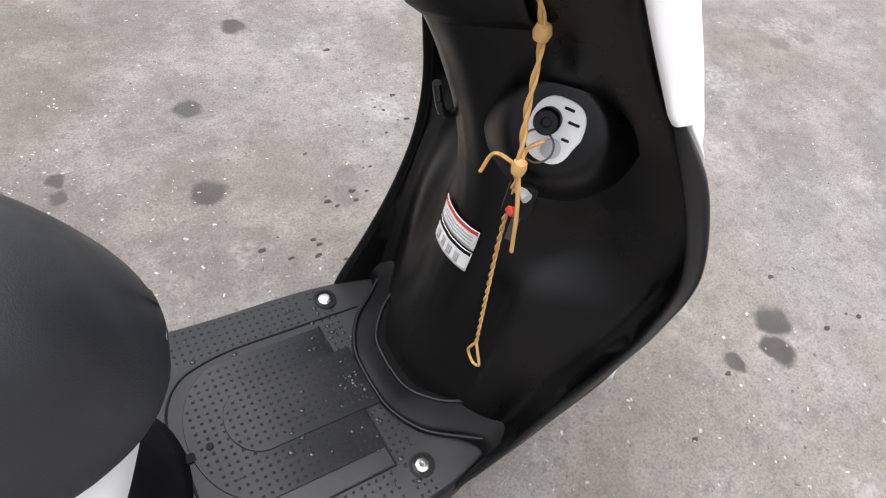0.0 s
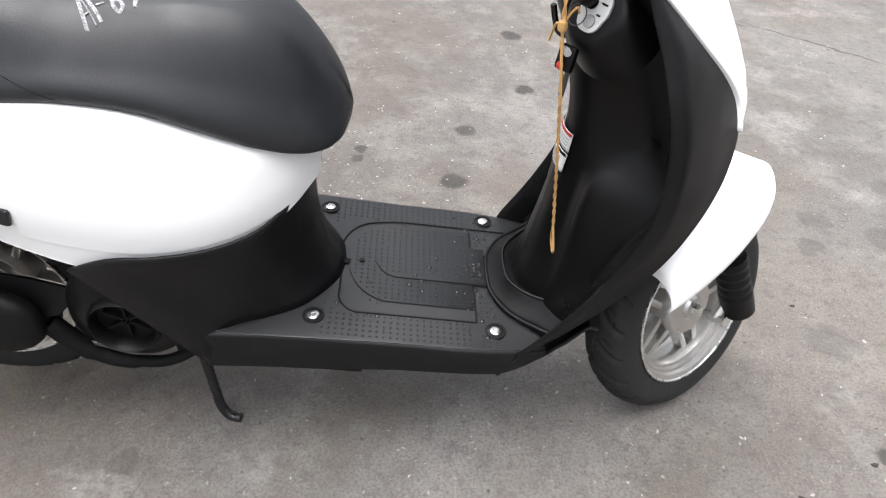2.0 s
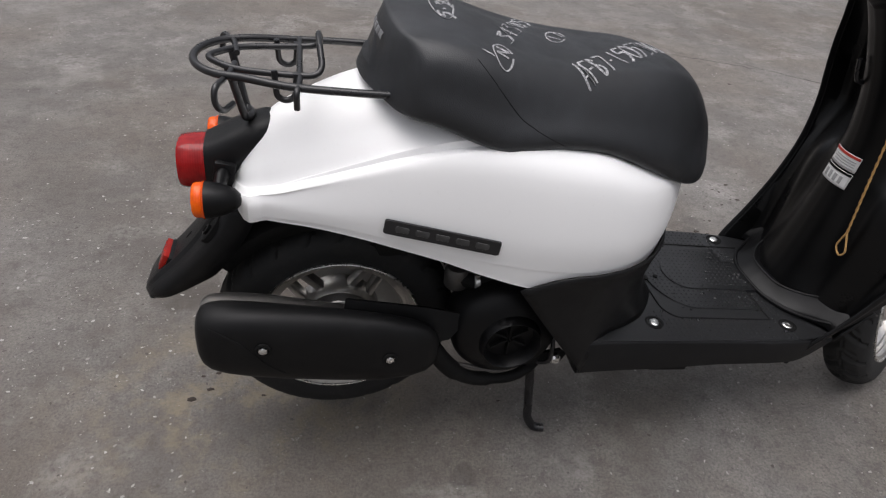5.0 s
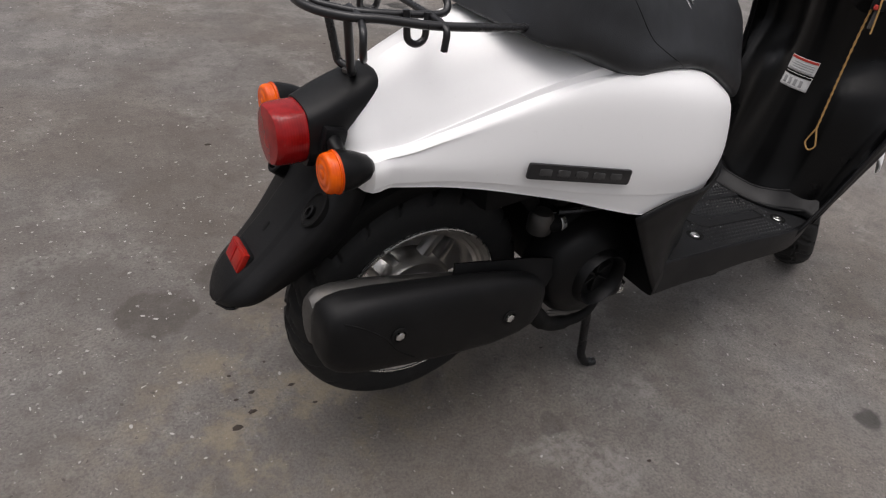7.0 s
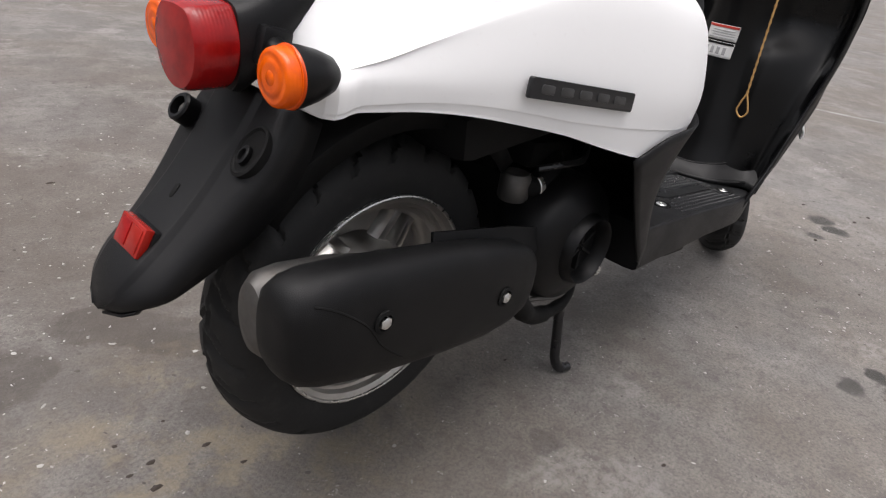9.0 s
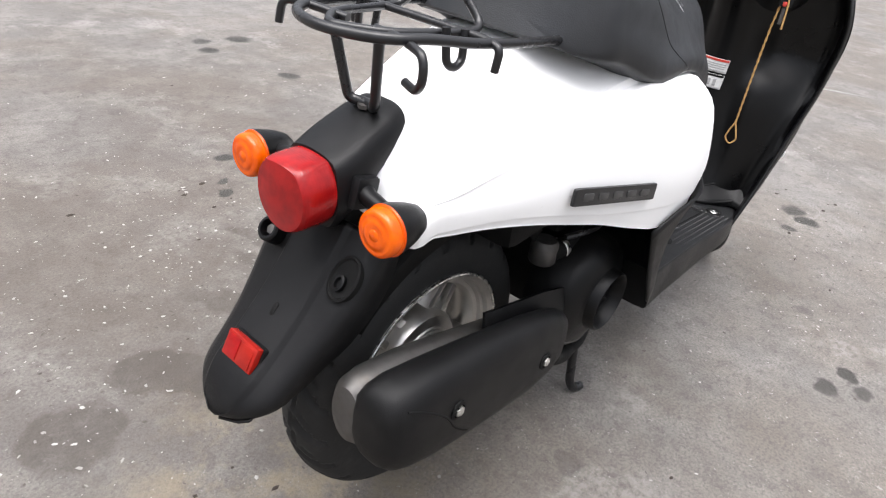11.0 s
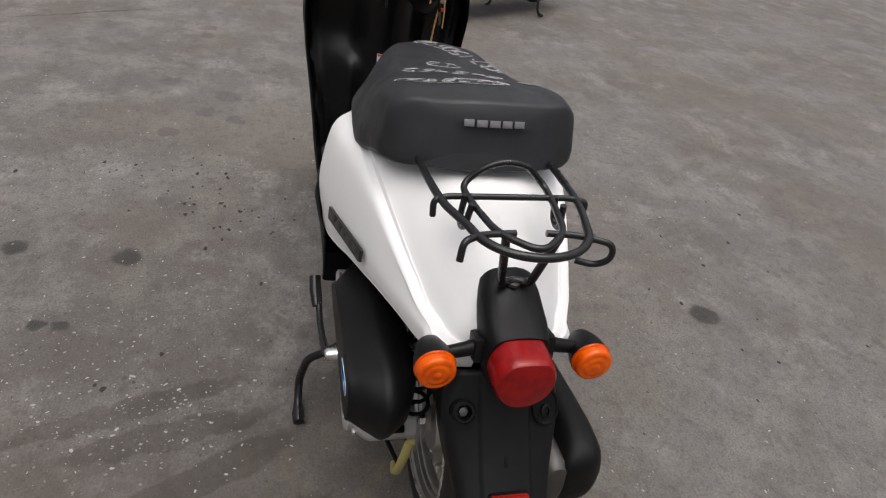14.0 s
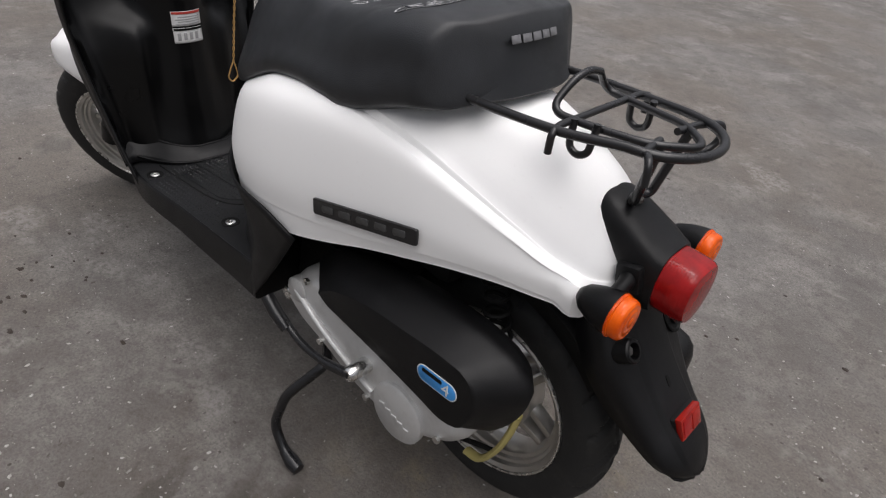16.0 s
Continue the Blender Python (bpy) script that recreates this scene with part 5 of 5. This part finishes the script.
for x, z, y in ((-0.076, 0.325, -0.1775), (0.114, 0.289, -0.1765)):
    part("bolt_cup", lathe([(0.0125, 0.003), (0.0125, -0.002), (0.009, -0.003), (0.008, 0.001), (0.0, 0.001)], (x, y, z), "Y", 18), SOOT, muffler)
    part("bolt", lathe([(0.007, 0.001), (0.007, -0.004), (0.004, -0.006), (0.0, -0.006)], (x, y, z), "Y", 6), CHROME, muffler)
part("bracket_arm", slab([(-0.095, -0.030), (0.05, -0.048), (0.085, -0.034), (0.098, -0.012), (0.106, 0.0), (0.098, 0.014), (0.04, 0.016), (-0.095, 0.010)], 0.006, facing((0.140, -0.116, 0.331), (0, -1, 0.35), (1, 0, -0.22)), 0.002), BLACK, muffler)
part("bracket_bolt", lathe([(0.009, 0.006), (0.009, -0.006), (0.005, -0.008), (0.0, -0.008)], (0.229, -0.118, 0.306), "Y", 6), CHROME, muffler)
part("exhaust_pipe", tube(smooth_line([(0.19, -0.130, 0.262), (0.222, -0.130, 0.215), (0.257, -0.128, 0.184), (0.30, -0.126, 0.172), (0.35, -0.122, 0.172), (0.39, -0.105, 0.188), (0.41, -0.07, 0.22)], 28), [0.016] * 8 + [0.013] * 6 + [0.010] * 14, 12), SOOT, muffler, "sooty black exhaust pipe")
part("brake_rod", tube(smooth_line([(0.20, -0.118, 0.222), (0.26, -0.13, 0.212), (0.32, -0.135, 0.203), (0.365, -0.12, 0.215), (0.37, -0.10, 0.24)], 24), 0.0035, 8), CAN, engine)

# crankcase cover on the other side
case_outline = [(0.385, 0.262), (0.376, 0.290), (0.340, 0.336), (0.30, 0.348), (0.25, 0.335), (0.15, 0.312), (0.05, 0.298), (-0.005, 0.286), (-0.016, 0.266), (0.0, 0.236), (0.04, 0.205), (0.088, 0.187), (0.15, 0.181), (0.215, 0.191), (0.28, 0.214), (0.35, 0.236)]
case_outline = [tuple(q) for q in smooth_line(case_outline + case_outline[:1], 64)[:-1]]


def shouldered(outline, steps):
    """A casting cut to an outline of (x, z), drawn in by each step's (y, inset)."""
    pts = np.array(outline)
    along = np.roll(pts, -1, 0) - np.roll(pts, 1, 0)
    inward = np.stack([-along[:, 1], along[:, 0]], 1) / np.linalg.norm(along, axis=1)[:, None]
    if np.mean(np.sum(inward * (pts.mean(0) - pts), 1)) < 0:
        inward = -inward
    return loft([[(p[0] + n[0] * inset, y, p[1] + n[1] * inset) for p, n in zip(pts, inward)] for y, inset in steps])


case = part("crankcase_cover", shouldered(case_outline, ((0.07, 0.0), (0.138, 0.0), (0.146, 0.003), (0.159, 0.014), (0.162, 0.019))), CASE, engine, "silver painted crankcase cover")
part("case_disc", lathe([(0.05, 0.0), (0.05, 0.008), (0.045, 0.012), (0.0, 0.013)], (0.098, 0.160, 0.226), "Y", 32), CASE, case)
part("case_rib", tube(smooth_line([(0.155, 0.162, 0.222), (0.22, 0.164, 0.244), (0.29, 0.164, 0.272), (0.345, 0.162, 0.300)], 20), 0.007, 10, flat=0.6), CASE, case)
part("case_boss", lathe([(0.022, -0.01), (0.022, 0.004), (0.018, 0.007), (0.0, 0.008)], (0.345, 0.160, 0.298), "Y", 24), CASE, case)
part("pivot_bush", lathe([(0.014, -0.02), (0.014, 0.006), (0.010, 0.010), (0.0, 0.010)], (0.378, 0.150, 0.268), "Y", 20), CHROME, case)
for i in range(5):
    part("letter_bar", block((0.011, 0.0012, 0.0028), pose(0.124 - 0.013 * i, 0.1735, 0.232 - 0.0035 * i, 0, 15, 0), 0.0005), PALE, case)
for x, z in ((0.318, 0.331), (0.225, 0.316), (0.022, 0.236), (0.17, 0.197), (0.285, 0.230)):
    part("case_bolt", lathe([(0.006, 0.0), (0.006, 0.005), (0.0, 0.006)], (x, 0.161, z), "Y", 6), CHROME, case)

# air cleaner case with a blue label
box = [(0.325, 0.362), (0.295, 0.394), (0.20, 0.420), (0.08, 0.433), (-0.02, 0.430), (-0.062, 0.418), (-0.086, 0.394), (-0.082, 0.360), (-0.066, 0.322), (-0.038, 0.285), (0.0, 0.270), (0.06, 0.278), (0.13, 0.290), (0.19, 0.298), (0.25, 0.322), (0.30, 0.345)]
box = [tuple(q) for q in smooth_line(box + box[:1], 56)[:-1]]
flank = [(0.262, 0.356), (0.240, 0.374), (0.175, 0.398), (0.080, 0.409), (0.010, 0.4125), (-0.022, 0.409), (-0.040, 0.392), (-0.044, 0.366), (-0.038, 0.340), (-0.024, 0.318), (0.0, 0.310), (0.046, 0.317), (0.105, 0.327), (0.160, 0.335), (0.211, 0.342), (0.245, 0.347)]
flank = [tuple(q) for q in smooth_line(flank + flank[:1], 56)[:-1]]
rings = []
for y, blend, scale in ((0.085, 0.0, 0.62), (0.100, 0.0, 0.86), (0.122, 0.0, 0.97), (0.132, 0.03, 1.0), (0.140, 0.13, 1.0), (0.170, 0.74, 1.0), (0.178, 0.92, 1.0), (0.183, 0.985, 1.0), (0.186, 1.0, 0.985), (0.1867, 1.0, 0.95), (0.1868, 1.0, 0.4)):
    ring = [((1 - blend) * a + blend * c, (1 - blend) * b + blend * d) for (a, b), (c, d) in zip(box, flank)]
    mx, mz = 0.08, 0.368
    rings.append([(mx + (x - mx) * scale, y, mz + (z - mz) * scale) for x, z in ring])
cleaner = part("air_cleaner", loft(rings), GUARD, engine, "black plastic air cleaner case with a sloping top")
part("cleaner_screw", lathe([(0.005, -0.004), (0.005, 0.002), (0.0, 0.003)], (-0.062, 0.152, 0.372), "Y", 12), SOOT, cleaner)
for k in range(5):
    part("drain_fin", block((0.010, 0.05, 0.010), pose(0.055 - 0.018 * k, 0.115, 0.268 + 0.0035 * k), 0.002), SATIN, cleaner)
m = facing((0.018, 0.1866, 0.368), (0, 1, 0), (-1, 0, 0.03))
part("label_border", slab(rounded(0.069, 0.027, 0.013), 0.0008, m, 0.0002), PALE, cleaner)
label = part("maker_label", slab(rounded(0.066, 0.024, 0.0115), 0.0012, m, 0.0003), BLUE_PRINT, cleaner, "blue oval label with a white figure")
part("print_bar", slab(rounded(0.034, 0.006, 0.002), 0.0006, m @ pose(-0.008, 0.006, 0.0012), 0.0001), SOOT, label)
text = bpy.data.curves.new("figure", "FONT")
text.body, text.size, text.extrude = "4", 0.026, 0.0003
text.align_x = text.align_y = "CENTER"
figure_tmp = new("figure", text)
bpy.context.view_layer.update()
figure_mesh = bpy.data.meshes.new_from_object(figure_tmp.evaluated_get(bpy.context.evaluated_depsgraph_get()))
bpy.data.objects.remove(figure_tmp)
figure_mesh.materials.append(PALE)
figure = new("figure", figure_mesh)
figure.matrix_basis = m @ pose(0.016, -0.001, 0.0016)
figure.parent = label

# kick lever
lever = part("kick_lever", tube(smooth_line([(0.172, 0.196, 0.266), (0.23, 0.200, 0.252), (0.29, 0.202, 0.255), (0.335, 0.202, 0.278)], 18), [0.0075] * 6 + [0.0065] * 12, 12), GLOSS, engine, "black kick-start lever")
part("lever_boss", lathe([(0.0125, -0.030), (0.0125, 0.004), (0.009, 0.009), (0.0, 0.009)], (0.172, 0.192, 0.266), "Y", 18), CHROME, lever)
part("lever_pedal", tube([(0.312, 0.206, 0.262), (0.338, 0.208, 0.280), (0.360, 0.208, 0.298)], [0.009, 0.012, 0.011], 12), GLOSS, lever)

# rear brake arm and cable on the left of the wheel
part("brake_arm", tube(smooth_line([(-0.052, 0.088, 0.292), (-0.046, 0.092, 0.25), (-0.03, 0.093, 0.20), (-0.004, 0.090, 0.160), (0.02, 0.085, 0.150)], 20), 0.0085, 10, flat=0.6), BRASS, engine)
part("brake_cable", tube(smooth_line([(-0.03, 0.09, 0.2), (0.1, 0.1, 0.16), (0.25, 0.1, 0.18), (0.4, 0.08, 0.22)], 24), 0.004, 8), SOOT, engine)
spring = []
for k in range(90):
    a = 2 * math.pi * k / 10
    s = k / 89
    spring.append((-0.0 + 0.045 * s + 0.018 * math.cos(a), 0.07 + 0.018 * math.sin(a), 0.30 + 0.2 * s))
part("shock_spring", tube(spring, 0.0035, 6), SOOT, engine)

# ---- stand ----
stand = new("centre_stand")
stand.parent = scooter
tagged(stand, "black steel centre stand")
part("stand_leg", tube(fillet([(0.382, -0.085, 0.235), (0.394, -0.10, 0.12), (0.402, -0.108, 0.03), (0.416, -0.114, 0.0085), (0.436, -0.118, 0.0085)], 0.02), 0.0085, 12), GLOSS, stand)
part("stand_bridge", tube([(0.411, -0.09, 0.18), (0.411, 0.09, 0.18)], 0.009, 12), GLOSS, stand)
part("side_stand_leg", tube(fillet([(0.36, 0.09, 0.19), (0.262, 0.165, 0.20), (0.298, 0.222, 0.135), (0.314, 0.236, 0.062), (0.287, 0.238, 0.026), (0.255, 0.238, 0.012)], 0.02), 0.0085, 12), GLOSS, stand)
part("stand_foot", tube([(0.285, 0.238, 0.023), (0.262, 0.238, 0.0145), (0.243, 0.238, 0.011)], [0.009, 0.013, 0.011], 12), GLOSS, stand)

# ---- twine and keys hanging at the column ----
twine = new("twine")
tagged(twine, "yellow-brown twisted twine hanging beside the ignition key", "string")


def twisted(points, radius, turns, parent, name="strand"):
    line = smooth_line(points, 120)
    for ph in (0, math.pi):
        pts = []
        for i, p in enumerate(line):
            a = 2 * math.pi * turns * i / 119 + ph
            pts.append(Vector(p) + radius * Vector((0.4 * math.cos(a), math.cos(a), 0)) + radius * Vector((math.sin(a), 0, 0.2 * math.sin(a))))
        part(name, tube(pts, radius * 0.95, 6), STRING, parent)


twisted([(0.79, -0.070, 0.99), (0.842, -0.078, 0.91), (0.890, -0.083, 0.834), (0.886, -0.095, 0.78), (0.886, -0.104, 0.738)], 0.0016, 7, twine)
twisted([(0.886, -0.104, 0.738), (0.899, -0.096, 0.66), (0.913, -0.092, 0.56), (0.928, -0.090, 0.445)], 0.0013, 10, twine)
part("end_loop", tube(smooth_line([(0.928, -0.090, 0.445), (0.931, -0.098, 0.422), (0.933, -0.101, 0.408), (0.935, -0.090, 0.396), (0.933, -0.079, 0.408), (0.931, -0.082, 0.422), (0.928, -0.090, 0.445)], 30), 0.0017, 8), STRING, twine)
part("knot", lathe([(0.0, -0.007), (0.005, -0.005), (0.0065, 0.0), (0.005, 0.005), (0.0, 0.007)], (0.890, -0.083, 0.834), "Z", 12), STRING, twine)
part("knot", lathe([(0.0, -0.008), (0.005, -0.005), (0.006, 0.0), (0.005, 0.005), (0.0, 0.008)], (0.886, -0.104, 0.738), "Z", 12), STRING, twine)
part("loose_end", tube(smooth_line([(0.886, -0.104, 0.738), (0.890, -0.112, 0.70), (0.898, -0.115, 0.648)], 12), 0.0018, 6), STRING, twine)
part("loose_end", tube(smooth_line([(0.886, -0.104, 0.738), (0.884, -0.078, 0.73), (0.880, -0.073, 0.708)], 12), 0.0016, 6), STRING, twine)
part("bow", tube(smooth_line([(0.886, -0.104, 0.738), (0.893, -0.1, 0.75), (0.899, -0.106, 0.76), (0.903, -0.1, 0.752)], 12), 0.0016, 6), STRING, twine)

key = new("ignition_key")
tagged(key, "black-headed ignition key in the lock with a spare", "key")
m = plate_m @ pose(-0.006, 0.008, 0.004)
part("key_head", lathe([(0.0, 0.002), (0.007, 0.002), (0.0075, 0.008), (0.0095, 0.010), (0.0095, 0.024), (0.008, 0.026), (0.004, 0.026), (0.003, 0.023), (0.0, 0.023)], (0, 0, 0), "Z", 20), SATIN, key).matrix_basis = m
part("key_ring", tube([m @ Vector((0.012 * math.cos(a), -0.020 + 0.012 * math.sin(a), 0.014)) for a in np.linspace(0, 2 * math.pi, 24, endpoint=False)], 0.0008, 6, ring=True), CAN, key)
spare = part("spare_key_head", block((0.009, 0.024, 0.030), pose(0.897, -0.106, 0.702, 0, 12, 40), 0.004), SATIN, key)
part("spare_key_eye", lathe([(0.0045, -0.006), (0.0045, 0.006), (0.003, 0.0065), (0.0, 0.0065)], (0.895, -0.108, 0.711), "Y", 12), GREY, spare)
part("spare_key_blade", block((0.0025, 0.007, 0.034), pose(0.900, -0.106, 0.672, 0, 8, 40), 0.001), CAN, key)
part("red_tag", lathe([(0.0, -0.005), (0.0045, -0.004), (0.006, 0.0), (0.0045, 0.004), (0.0, 0.005)], (0.892, -0.106, 0.693), "Z", 14), RED_PRINT, key)


# ---- a second scooter further off ----
heading = math.atan2(0.84, -0.54)
turned = Matrix.Rotation(heading, 4, "Z")
second_bike = copy_thing(scooter, Matrix.Translation(Vector((3.37, -0.58, 0)) - turned @ Vector((1.222, 0, 0))) @ turned)
tagged(second_bike, "another motor scooter parked further off on the lot", "scooter")
